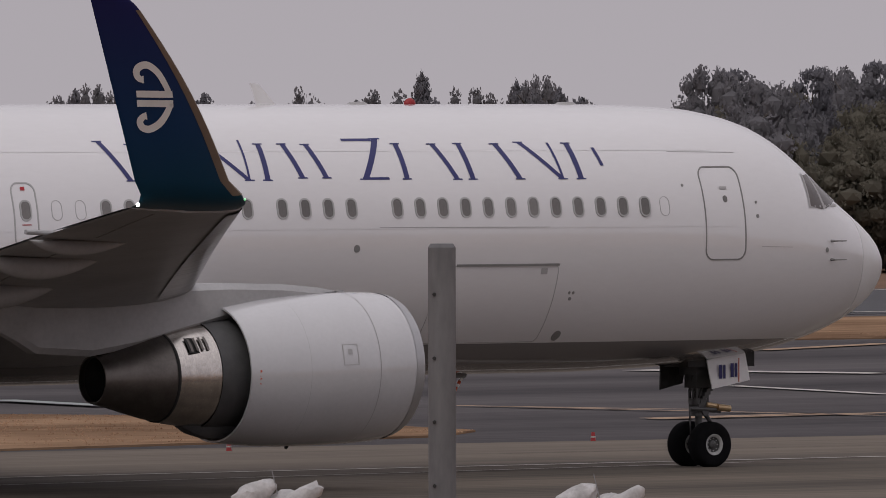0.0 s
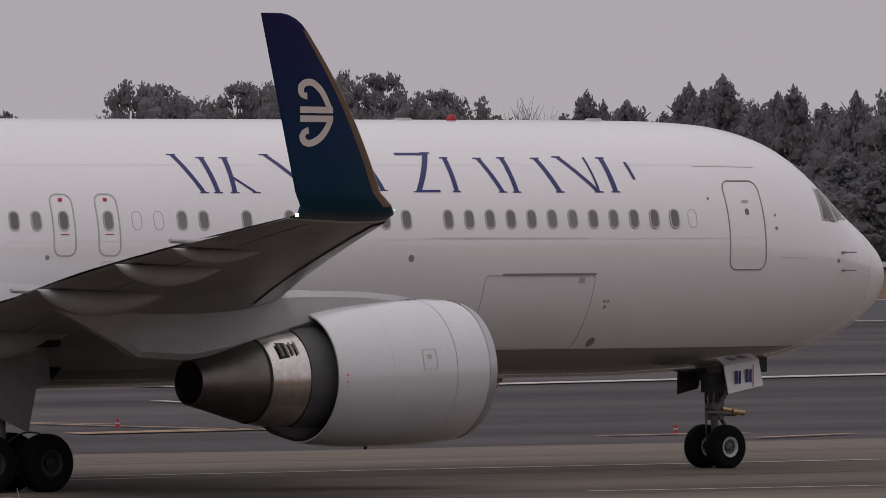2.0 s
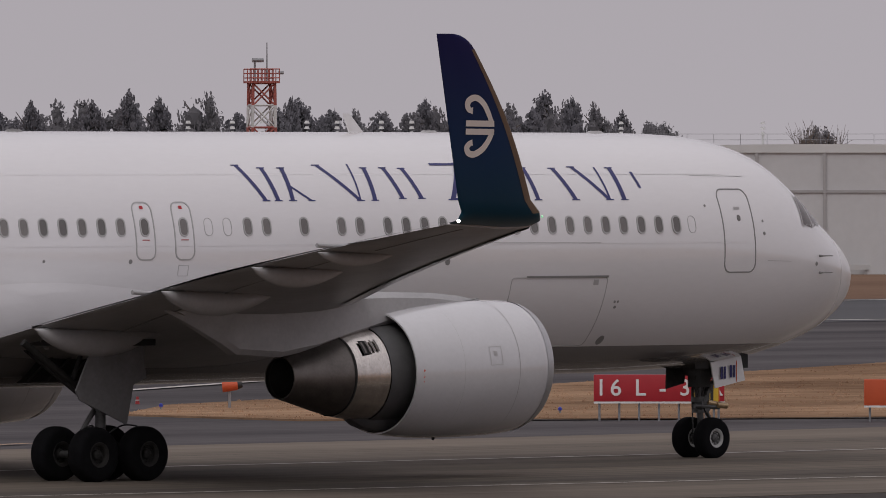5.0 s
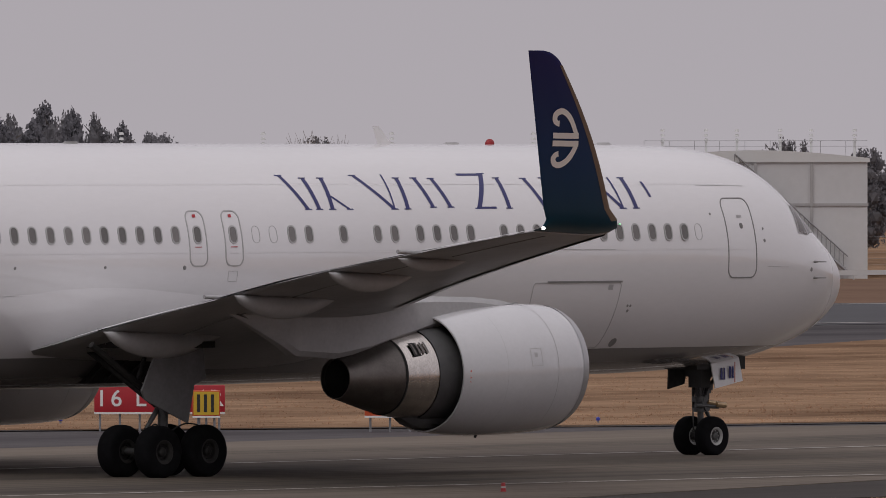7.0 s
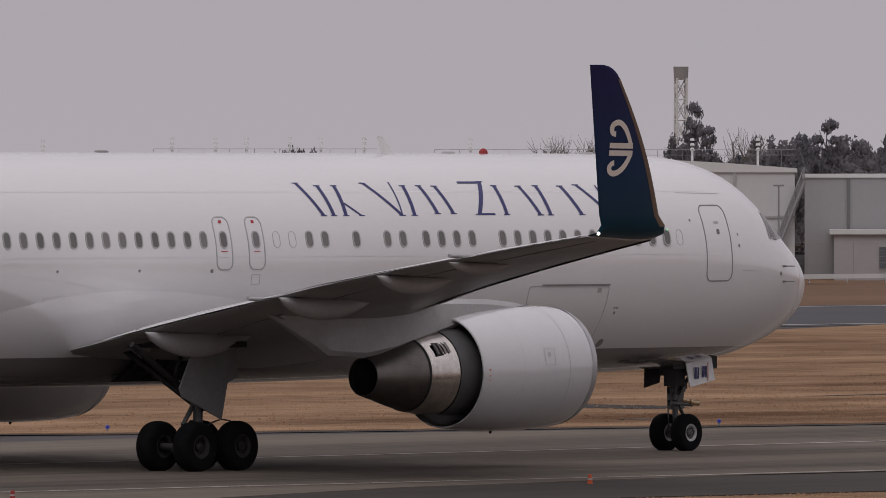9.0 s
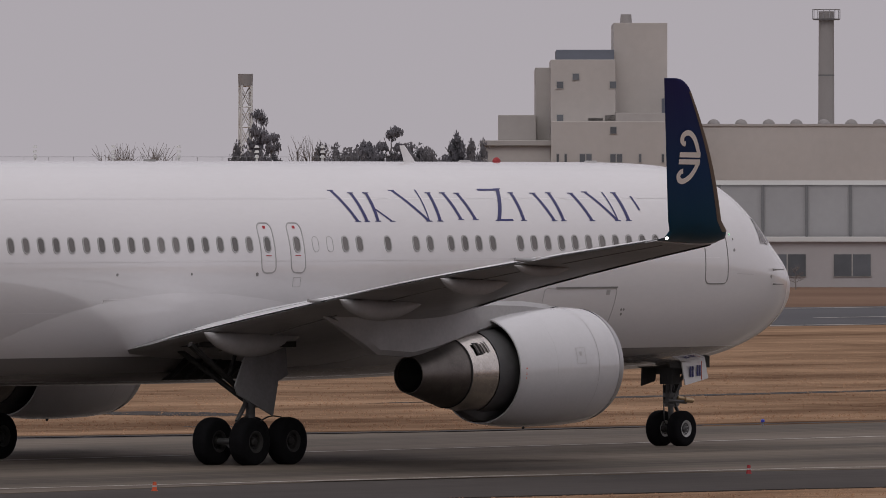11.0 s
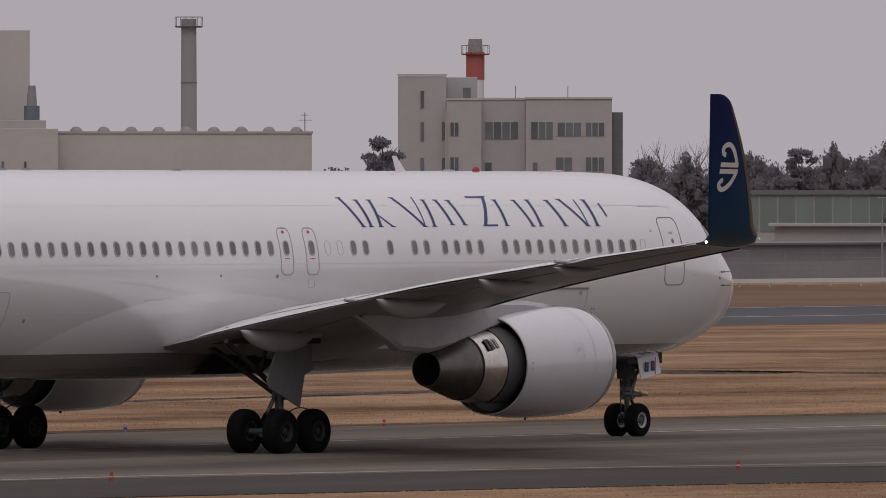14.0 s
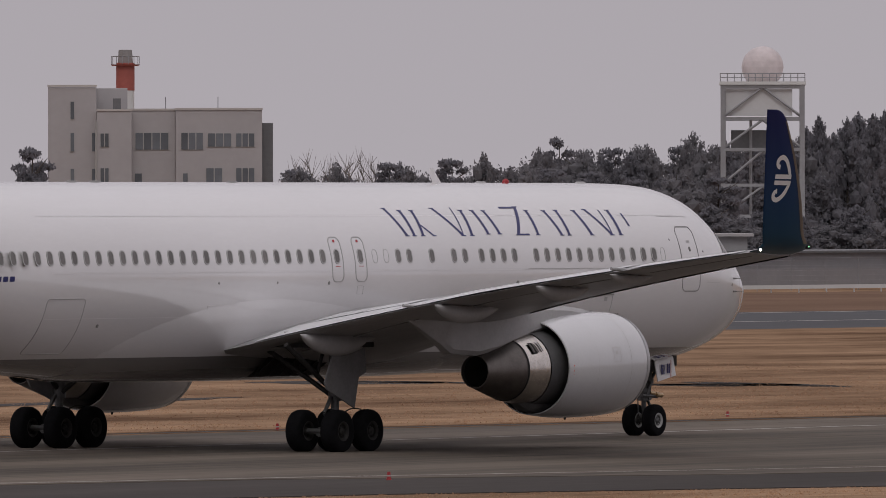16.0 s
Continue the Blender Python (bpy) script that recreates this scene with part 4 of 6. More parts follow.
def build_main_gear(plane, side):
    y0, x0 = side * 4.65, -22.76
    add_wheels(plane, [(x0 + dx, y0 + dy) for dx in (-.71, .71) for dy in (-.575, .575)], .585, .44, "rim_dark", "black main wheel tyre on a dark rim")
    bm = rod((x0 - .75, y0, .56), (x0 + .75, y0, .56), .13, None, 14)
    for dx in (-.71, .71):
        bm_rod(bm, (x0 + dx, y0 - .56, .585), (x0 + dx, y0 + .56, .585), .075, None, 12)
    part("bogie_beam", bm, "steel", plane)
    bm = rod((x0, y0, .6), (x0 + .03, y0, 1.55), .115, None, 18)
    bm_rod(bm, (x0 + .03, y0, 1.4), (x0 + .08, y0, 3.3), .19, None, 18)
    bm_rod(bm, (x0 - .16, y0, 1.5), (x0 - .5, y0, 1.08), .06, .05, 8)
    bm_rod(bm, (x0 - .5, y0, 1.08), (x0 - .12, y0, .72), .05, .06, 8)
    part("main_strut", bm, "steel", plane)
    bm = rod((x0, y0 - side * .1, 1.55), (x0 - .3, y0 - side * 2.2, 2.9), .07, None, 10)
    bm_rod(bm, (x0, y0, 1.62), (x0 - 1.9, y0 - side * .3, 2.95), .075, None, 10)
    bm_rod(bm, (x0 - .7, y0 - side * .1, 2.1), (x0 - .3, y0 - side * .1, 3.0), .05, None, 8)
    part("side_brace", bm, "rim_dark", plane)
    for dx in (-.71, .71):
        hose = bmesh.new()
        pts = [(x0 + dx * (1.0 - .8 * k / 8), y0 - .25 + .3 * k / 8 - .15, 1.16 + .10 * math.sin(math.pi * k / 8) - .02 * k) for k in range(9)]
        for a, b in zip(pts, pts[1:]):
            bm_rod(hose, a, b, .018, None, 6)
        part("brake_hose", hose, "black", plane)
    yo = y0 + side * .36
    ring = [(-23.11, 3.25), (-23.76, 1.93), (-23.65, 1.73), (-22.30, 1.20), (-22.13, 2.04), (-21.77, 2.18), (-21.94, 3.25)]
    part("main_gear_door", loft([[(x, yo + side * .05 * (z - 2.3) * .6 + d, z) for x, z in ring] for d in (-.025, .025)]), "gear_grey", plane, "grey main gear leg door")
    # flat dark box under the wing paints the open bay's shade
    bm = bmesh.new()
    bm_box(bm, x0 - .85, x0 + 1.1, min(side * 2.6, side * 5.2), max(side * 2.6, side * 5.2), 2.86, 3.0)
    part("gear_bay_shade", bm, "dark", plane)


airliner = build_airliner()

# ================= the airfield =================
HEAD = radians(37.1)


def uv(u, v, z=0.0):
    """A place on the field: u along the taxiway, v across it."""
    return Vector((u * math.cos(HEAD) - v * math.sin(HEAD), u * math.sin(HEAD) + v * math.cos(HEAD), z))


def flat_part(name, bm, material):
    me = bpy.data.meshes.new(name)
    bm.to_mesh(me)
    bm.free()
    me.materials.append(M[material])
    return new(name, me)


def sheet(name, pts, z, material, label, category="ground"):
    """A flat piece of the field."""
    bm = bmesh.new()
    bm.faces.new([bm.verts.new(uv(u, v, z)) for u, v in pts])
    bmesh.ops.triangulate(bm, faces=bm.faces)
    for f in bm.faces:
        if f.normal.z < 0:
            f.normal_flip()
    rim = [uv(u, v, z) for u, v in pts]
    for p, q in zip(rim, rim[1:] + rim[:1]):
        bm.faces.new([bm.verts.new(v) for v in (p, q, q - Vector((0, 0, z + .1)), p - Vector((0, 0, z + .1)))])
    return tagged(flat_part(name, bm, material), label, category, kind="structure")


bm = bmesh.new()
bm.faces.new([bm.verts.new(p) for p in ((-4500, -1500, -.02), (4500, -1500, -.02), (4500, 6000, -.02), (-4500, 6000, -.02))])
tagged(flat_part("ground", bm, "grass"), "dry tan winter grass over the flat airfield", "ground", kind="structure")
sheet("road", [(-200, 203), (445, 203), (445, 343), (-200, 343)], 0.0, "asphalt", "dark asphalt apron of crossing taxiways", "apron")
sheet("runway", [(-900, 342), (2200, 342), (2200, 398), (-900, 398)], 0.03, "runway", "grey asphalt runway with white edge lines", "runway")
sheet("ground_verge", [(-900, 398), (2200, 398), (2200, 489), (-900, 489)], 0.01, "verge", "brown bare verge beside the runway", "verge")
sheet("taxiway_shoulder", [(-200, 150), (120, 156), (186, 160.7), (208, 158.5), (225, 154.5), (240, 148), (300, 130), (620, 40), (620, 120), (300, 175), (-200, 195)], 0.005, "shoulder", "dark asphalt shoulder along the taxiway", "shoulder")
sheet("taxiway", [(-200, 168), (100, 166), (177, 164.5), (192, 169), (206, 170.4), (220, 168.8), (235, 165), (246, 158), (300, 141), (620, 60), (620, 175), (315, 197), (284, 200), (250, 202), (228, 206.5), (199, 204), (166, 203), (144, 205), (-200, 207)], 0.02, "concrete", "worn pale concrete taxiway", "taxiway")
sheet("grass_island", [(-200, 207.5), (143, 206), (158, 209), (161.4, 212.2), (165, 227.5), (160, 236), (-200, 250)], 0.05, "grass", "dry grass island between taxiways", "grass")
sheet("grass_island", [(208, 221), (216, 215.5), (228, 210), (250, 203.7), (284, 201.7), (315, 198.3), (700, 172), (1500, 118), (1500, 346), (540, 341.5), (424, 343), (348, 308), (321, 292.5), (241, 248), (218, 237), (209, 229)], 0.05, "grass", "dry grass island between taxiway and runway", "grass")
sheet("grass_island", [(60, 302), (245.7, 300.5), (272, 318), (276, 336), (60, 338)], 0.05, "grass", "narrow dry grass island", "grass")


def line(p, q, w, material, z=0.035):
    p, q = Vector(p).to_3d(), Vector(q).to_3d()
    n = (q - p).cross(Vector((0, 0, 1))).normalized() * w / 2
    bm = bmesh.new()
    bm.faces.new([bm.verts.new(v + Vector((0, 0, z))) for v in (p + n, q + n, q - n, p - n)])
    return tagged(flat_part("painted_line", bm, material), "thin strip on the pavement, worn painted guide line and shaded edge alike", "line", kind="structure")


line(uv(-100, 189.2), uv(500, 189.4), 0.28, "line_white")
line(uv(60, 176.2), uv(150, 187.8), 0.16, "line_white")
line(uv(150, 174.8), uv(222, 169.0), 0.18, "line_white", 0.045)
line(uv(222, 169.0), uv(236, 165.0), 0.18, "line_white", 0.045)
line(uv(236, 165.0), uv(330, 133), 0.18, "line_white", 0.045)
for u0, u1, v0, v1 in ((150, 330, 196.4, 194.0), (150, 330, 182.6, 181.4), (170, 300, 175.3, 173.9)):
    line(uv(u0, v0), uv(u1, v1), 0.10, "shoulder", 0.03)
line(uv(-300, 345), uv(475, 345), 0.9, "line_white", 0.05)
line(uv(480, 364.5), uv(1500, 364.5), 0.9, "line_white", 0.05)
line(uv(-300, 394), uv(1500, 394), 0.9, "line_white", 0.05)
line((5.6, 335.6), (12.5, 329.9), 1.6, "line_white")
line((12.5, 329.9), (34.8, 356.8), 1.4, "line_white")
line((7.8, 314.0), (11.5, 303.3), 0.5, "line_white")
line((0.2, 291.8), (10.6, 280.1), 0.35, "line_pale")
line((4.8, 277.9), (9.2, 282.5), 0.5, "line_pale")
line((1.3, 290.7), (6.1, 286.9), 0.35, "line_pale")
line((5.0, 277.2), (11.7, 283.8), 0.6, "line_pale")
line((23.6, 364.0), (28.2, 373.7), 0.7, "line_white")
line((17.2, 275.2), (21.0, 278.4), 0.4, "line_pale")
line((9.8, 366.1), (14.3, 377.4), 0.9, "line_pale")
line((31.8, 342.0), (37.4, 356.5), 0.5, "line_white")
line((41.0, 363.7), (48.0, 383.4), 0.6, "line_white")
line((40.6, 360.9), (44.1, 352.1), 0.6, "line_pale")
line((28.6, 309.2), (38.3, 306.0), 0.35, "line_white")
line((20.9, 273.5), (23.5, 277.6), 0.35, "line_pale")
line((-11.3, 298.2), (-8.4, 291.6), 0.8, "green", 0.06)
# dark strip paints the shadowy edge where grass meets the taxiway
for p, q in zip(((209, 219.5), (228, 209.3), (250, 203.0), (284, 201.0), (315, 197.7)), ((228, 209.3), (250, 203.0), (284, 201.0), (315, 197.7), (420, 190.4))):
    line(uv(*p), uv(*q), 0.9, "shoulder", 0.03)
# worn dark patches in the grass, with ragged outlines
def damp_patch(p, q, w):
    p, q = Vector((*p, 0)), Vector((*q, 0))
    c, ax = (p + q) / 2, (q - p) / 2
    side = ax.normalized().cross(Vector((0, 0, 1))) * w / 2
    bm = bmesh.new()
    ring = []
    for k in range(40):
        a = k * math.tau / 40
        f = 1 + .35 * noise.noise(Vector((math.cos(a) * 2.3 + c.x, math.sin(a) * 2.3 + c.y, 0)))
        ring.append(bm.verts.new(c + (ax * math.cos(a) * 1.15 + side * math.sin(a) * 1.2) * f + Vector((0, 0, .06))))
    bm.faces.new(ring)
    bmesh.ops.triangulate(bm, faces=bm.faces)
    tagged(flat_part("damp_patch", bm, "shoulder"), "dark damp patch in the dry grass", "patch", kind="structure")


for p, q, w in (((147.2, 409.9), (151.6, 408.1), 6), ((108.2, 372.7), (123.1, 388.0), 2.2), ((136.0, 421.9), (140.9, 417.7), 7), ((73.0, 336.6), (76.3, 337.8), 6), ((71.2, 318.5), (72.7, 318.2), 1.5), ((85.8, 352.9), (109.3, 372.7), 1.6), ((139, 421.5), (151, 406), 2.6), ((150.8, 415.5), (152, 404.2), 2.2)):
    damp_patch(p, q, w)


# short dry tufts over the grass that lies near the taxiway
def tufts(name, outline, box_uv, per_m2, seed, base=.03, grow=1.0):
    rng = np.random.default_rng(seed)
    u0, u1, v0, v1 = box_uv
    n = int((u1 - u0) * (v1 - v0) * per_m2)
    u, v = rng.uniform(u0, u1, n), rng.uniform(v0, v1, n)
    inside = np.zeros(n, bool)
    for (a, b), (c, d) in zip(outline, outline[1:] + outline[:1]):
        if b != d:
            inside ^= ((b > v) != (d > v)) & (u < (c - a) * (v - b) / (d - b) + a)
    patchy = .5 + .5 * np.sin(u * .21 + 2.2 * np.sin(v * .33)) * np.sin(v * .47 + 1.7 * np.sin(u * .12))
    near = np.clip((330 - v) / 110, 0, 1)
    keep = inside & (rng.uniform(0, 1, n) < (.45 + .55 * patchy) * near)
    u, v, patchy, near = u[keep], v[keep], patchy[keep], near[keep]
    m = len(u)
    x, y = u * math.cos(HEAD) - v * math.sin(HEAD), u * math.sin(HEAD) + v * math.cos(HEAD)
    tall = rng.uniform(.015, .055, m) * (.6 + .6 * patchy) * (.3 + .7 * near)
    verts = np.zeros((m, 9, 3))
    for j in range(3):
        a, lean, w = rng.uniform(0, math.tau, m), rng.uniform(0, .06, m), rng.uniform(.02, .06, m)
        ox_, oy_ = rng.uniform(-.08, .08, m), rng.uniform(-.08, .08, m)
        for i, (sg, h) in enumerate(((-1, 0), (1, 0), (0, 1))):
            verts[:, 3 * j + i, 0] = x + ox_ + sg * w * np.cos(a) + h * lean * np.sin(a)
            verts[:, 3 * j + i, 1] = y + oy_ + sg * w * np.sin(a) + h * lean * np.cos(a)
            verts[:, 3 * j + i, 2] = base + h * (.02 + tall * grow)
    me = bpy.data.meshes.new(name)
    me.from_pydata(verts.reshape(-1, 3).tolist(), [], np.arange(m * 9).reshape(-1, 3).tolist())
    me.materials.append(M["blade"])
    return tagged(new(name, me), "short dry tan grass tufts on the airfield", "grass", kind="stuff")


tufts("grass_tufts", [(208, 221), (216, 215.5), (228, 210), (250, 203.7), (284, 201.7), (315, 198.3), (420, 191), (420, 343), (348, 308), (321, 292.5), (241, 248), (218, 237), (209, 229)], (205, 420, 191, 343), 3.4, 3)
tufts("grass_tufts", [(90, 207), (143, 206), (158, 209), (161.4, 212.2), (165, 227.5), (160, 236), (90, 239)], (90, 166, 205, 240), 4.0, 4)
tufts("grass_tufts", [(170, 160.0), (186, 160.9), (208, 158.7), (225, 154.7), (240, 148.2), (300, 130.2), (300, 118), (170, 140)], (170, 300, 118, 162), 7.0, 6, -.03, .5)
tufts("grass_tufts", [(200, 301), (245.7, 300.5), (272, 318), (276, 336), (200, 337)], (200, 277, 300, 338), 8.0, 8)

# edge markers and lamps on the field
def marker_at(p, hue, tall=0.21):
    m = thing("edge_light" if hue == "lensblue" else "edge_marker", "small blue taxiway edge light on a stem" if hue == "lensblue" else "small red and orange edge marker with a white band", "edge light" if hue == "lensblue" else "marker", "markers along the taxiway", at=Matrix.Translation(p))
    if hue == "lensblue":
        part("stem", rod((0, 0, 0), (0, 0, tall * .55), .03, None, 8), "galv", m)
        bm = rod((0, 0, tall * .55), (0, 0, tall * .85), .06, .055, 10)
        bm_rod(bm, (0, 0, tall * .85), (0, 0, tall), .055, .02, 10)
        part("lens", bm, "lensblue", m, "deep blue lens")
    else:
        part("base", rod((0, 0, 0), (0, 0, .03), .075, .07, 12), hue, m)
        part("cone", rod((0, 0, .03), (0, 0, tall), .06, .04, 12), hue, m)
        part("band", rod((0, 0, tall * .45), (0, 0, tall * .62), .056, .052, 12), "frame_far", m, "white reflective band")


for p, hue in (((3.3, 257.7), "red"), ((11.4, 267.4), "red"), ((19.3, 278.5), "red"), ((19.5, 273.0), "red"),
               ((6.1, 284.5), "red"), ((-4.6, 250.4), "red"), ((30.4, 323.6), "red"),
               ((41.0, 242.2), "red"), ((55.8, 253.0), "orange"), ((72.8, 265.2), "red"), ((90.6, 272.0), "red"),
               ((97.6, 325.6), "red"), ((107.6, 333.6), "red"), ((127.2, 347.9), "red"), ((72.3, 311.4), "lensblue"),
               ((54.5, 306.8), "lensblue"), ((87.7, 318.0), "lensblue"), ((40.3, 308.7), "lensblue"), ((30.2, 314.7), "lensblue")):
    marker_at((*p, 0), hue)


def facing(az, d, turn=0.0):
    """A pose on the ground at a bearing and distance; local x runs to the right, y away."""
    a = radians(az)
    return pose(d * math.sin(a), d * math.cos(a), 0, 0, 0, -az + turn)


# runway signs on legs
def sign(az, d, w, h, z0, face, label, turn=0, text="", back="orange"):
    s = thing("runway_sign", label, "sign", "runway signs on the grass", at=facing(az, d, turn))
    part("panel", box(0, w, 0, .22, z0, z0 + h, bevel=.02), back, s)
    if face != back:
        part("face", box(.03, w - .03, -.012, .0, z0 + .03, z0 + h - .03), face, s)
    n = max(3, int(w / .45))
    for k in range(n):
        part("leg", rod((.15 + (w - .3) * k / (n - 1), .11, -.02), (.15 + (w - .3) * k / (n - 1), .11, z0 + .02), .03, None, 8), "galv", s)
    part("skirt", box(0, w, -.01, .23, z0 - .05, z0), "sign_white", s)
    if text:
        c = bpy.data.curves.new("lettering", "FONT")
        c.body, c.size, c.extrude, c.align_x, c.align_y = text, h * .86, .004, "CENTER", "CENTER"
        c.space_character, c.offset = 1.28, .006
        c.materials.append(M["sign_white"])
        t = new("lettering", c)
        t.parent = s
        t.matrix_basis = pose(w / 2, -.018, z0 + h * .49, 90, 0, 0)
    return s


sign(7.6030, 304, 3.40, .70, .50, "sign_red", "red runway sign with white lettering on short legs", text="16 L - 34R", back="sign_red")
s = sign(8.0840, 303, 0.72, .66, .42, "yellow", "yellow and black taxiway sign on short legs", back="orange")
for k in range(3):
    part("mark", box(.12 + .18 * k, .2 + .18 * k, -.02, -.012, .52, .98), "black", s)
sign(8.9280, 303, 2.85, .68, .42, "orange", "plain orange back of a runway sign on legs")
sign(12.7790, 430, 1.1, .60, .3, "orange", "plain orange sign far across the grass")
# a lying orange wind cone on its stub
wc = thing("wind_cone", "orange and black wind cone on a short post", "wind cone", at=facing(5.7820, 318))
part("sock", rod((0, 0, .62), (.42, 0, .66), .16, .13, 14), "orange", wc)
part("hood", rod((.42, 0, .66), (.55, 0, .68), .12, .08, 14), "black", wc)
part("stub", rod((.2, 0, -.02), (.2, 0, .55), .04, None, 8), "galv", wc)

# ================= the fence post and the pale bushes of wire in front =================
post = thing("fence_post", "grey weathered steel fence post with bolt holes", "post", at=facing(-0.0060, 24.0))
pz = 6.50
part("shaft", rod((0, 0, -.02), (0, 0, pz - .004), .0285, None, 28), "post", post)
part("cap", rod((0, 0, pz - .004), (0, 0, pz + .004), .0285, .023, 28), "post", post)
for k in range(4):
    part("bolt", rod((-.016, -.022, pz - .10 - .131 * k), (-.016, -.027, pz - .10 - .131 * k), .004, None, 8), "black", post)
def tuft(a, b, r):
    a, b = Vector(a), Vector(b)
    c, n = (a + b) / 2, (b - a)
    bm = bmesh.new()
    bmesh.ops.create_icosphere(bm, subdivisions=3, radius=1, matrix=Matrix.Translation(c) @ n.to_track_quat("X", "Z").to_matrix().to_4x4() @ Matrix.Diagonal((n.length * .62, r * 1.1, r * 1.25, 1)))
    for v in bm.verts:
        v.co += (v.co - c) * .3 * noise.noise(v.co * 60)
    return bm


for px_az, zz in ((-0.8140, 0), (0.7640, .01)):
    w = thing("wire_clump", "pale weathered bundle of wire on a low stake", "wire bundle", "pale bundles along the fence", at=facing(px_az, 24.0))
    ztop = 6.01 - zz
    part("stake", rod((0, 0, -.02), (0, 0, ztop - .05), .02, None, 8), "post", w)
    for a, b, r in (((-.085, 0, ztop - .035), (-.01, .01, ztop - .004), .020), ((.02, -.01, ztop - .045), (.085, 0, ztop - .006), .016), ((-.03, .02, ztop - .05), (.05, .02, ztop - .03), .02)):
        part("wire_lump", tuft(a, b, r), "wire_pale", w)
    part("wire_end", rod((0, 0, ztop - .02), (-.012, 0, ztop + .03), .0016, .001, 6), "galv", w)

# ================= the far side: wall, rails, fence, halls =================
# white guard rail behind the verge
def rail():
    r = thing("guard_rail", "long white guard rail along the far verge", "rail", kind="structure")
    bm = bmesh.new()
    a, b = uv(-100, 486), uv(1400, 486)
    for z0, z1 in ((.30, .60),):
        d = (b - a).normalized()
        n = Vector((-d.y, d.x, 0)) * .05
        vs = [bm.verts.new(p + n * s + Vector((0, 0, z))) for p in (a, b) for s, z in ((-1, z0), (1, z0), (1, z1), (-1, z1))]
        for f in ((0, 1, 2, 3), (7, 6, 5, 4), (0, 4, 5, 1), (1, 5, 6, 2), (2, 6, 7, 3), (3, 7, 4, 0)):
            bm.faces.new([vs[i] for i in f])
    part("beam", bm, "hall_roof", r)
    bm = bmesh.new()
    for k in range(376):
        p = uv(-100 + 4 * k, 486.1)
        bm_rod(bm, p + Vector((0, 0, -.02)), p + Vector((0, 0, .60)), .05, None, 6)
    tagged(part("posts", bm, "hall_roof", r), kind="stuff")


rail()
fence = thing("mesh_fence", "tall grey perimeter fence of thin posts and wires", "fence", kind="structure")
bm = bmesh.new()
for k in range(300):
    p = uv(-100 + 5 * k, 497)
    bm_rod(bm, p + Vector((0, 0, -.02)), p + Vector((0, 0, 2.6)), .025, None, 6)
part("posts", bm, "galv", fence)
bm = bmesh.new()
for z in (.4, .8, 1.2, 1.6, 2.0, 2.4, 2.6):
    bm_rod(bm, uv(-100, 497, z), uv(1400, 497, z), .008, None, 4)
part("wires", bm, "galv", fence)
wall = thing("retaining_wall", "low grey concrete wall behind the fence", "wall", kind="structure")
bm = bmesh.new()
a, b = uv(590, 514), uv(1530, 514)
bmesh.ops.create_cube(bm, size=1, matrix=Matrix.Translation((a + b) / 2 + Vector((0, 0, .8))) @ Matrix.Rotation(HEAD, 4, "Z") @ Matrix.Diagonal((940, .4, 1.6, 1)))
part("panel", bm, "wall", wall)


def windows(parent, spots, y, depth=.12):
    """Framed far windows: (x0, x1, z0, z1, panes across)."""
    for x0, x1, z0, z1, n in spots:
        f = part("window", box(x0, x1, y - .06, y + depth, z0, z1), "frame_far", parent)
        for k in range(n):
            a, b = x0 + (x1 - x0) * k / n + .05, x0 + (x1 - x0) * (k + 1) / n - .05
            p = part("pane", box(a, b, y - .09, y - .062, z0 + .06, z1 - .06), "pane", f)


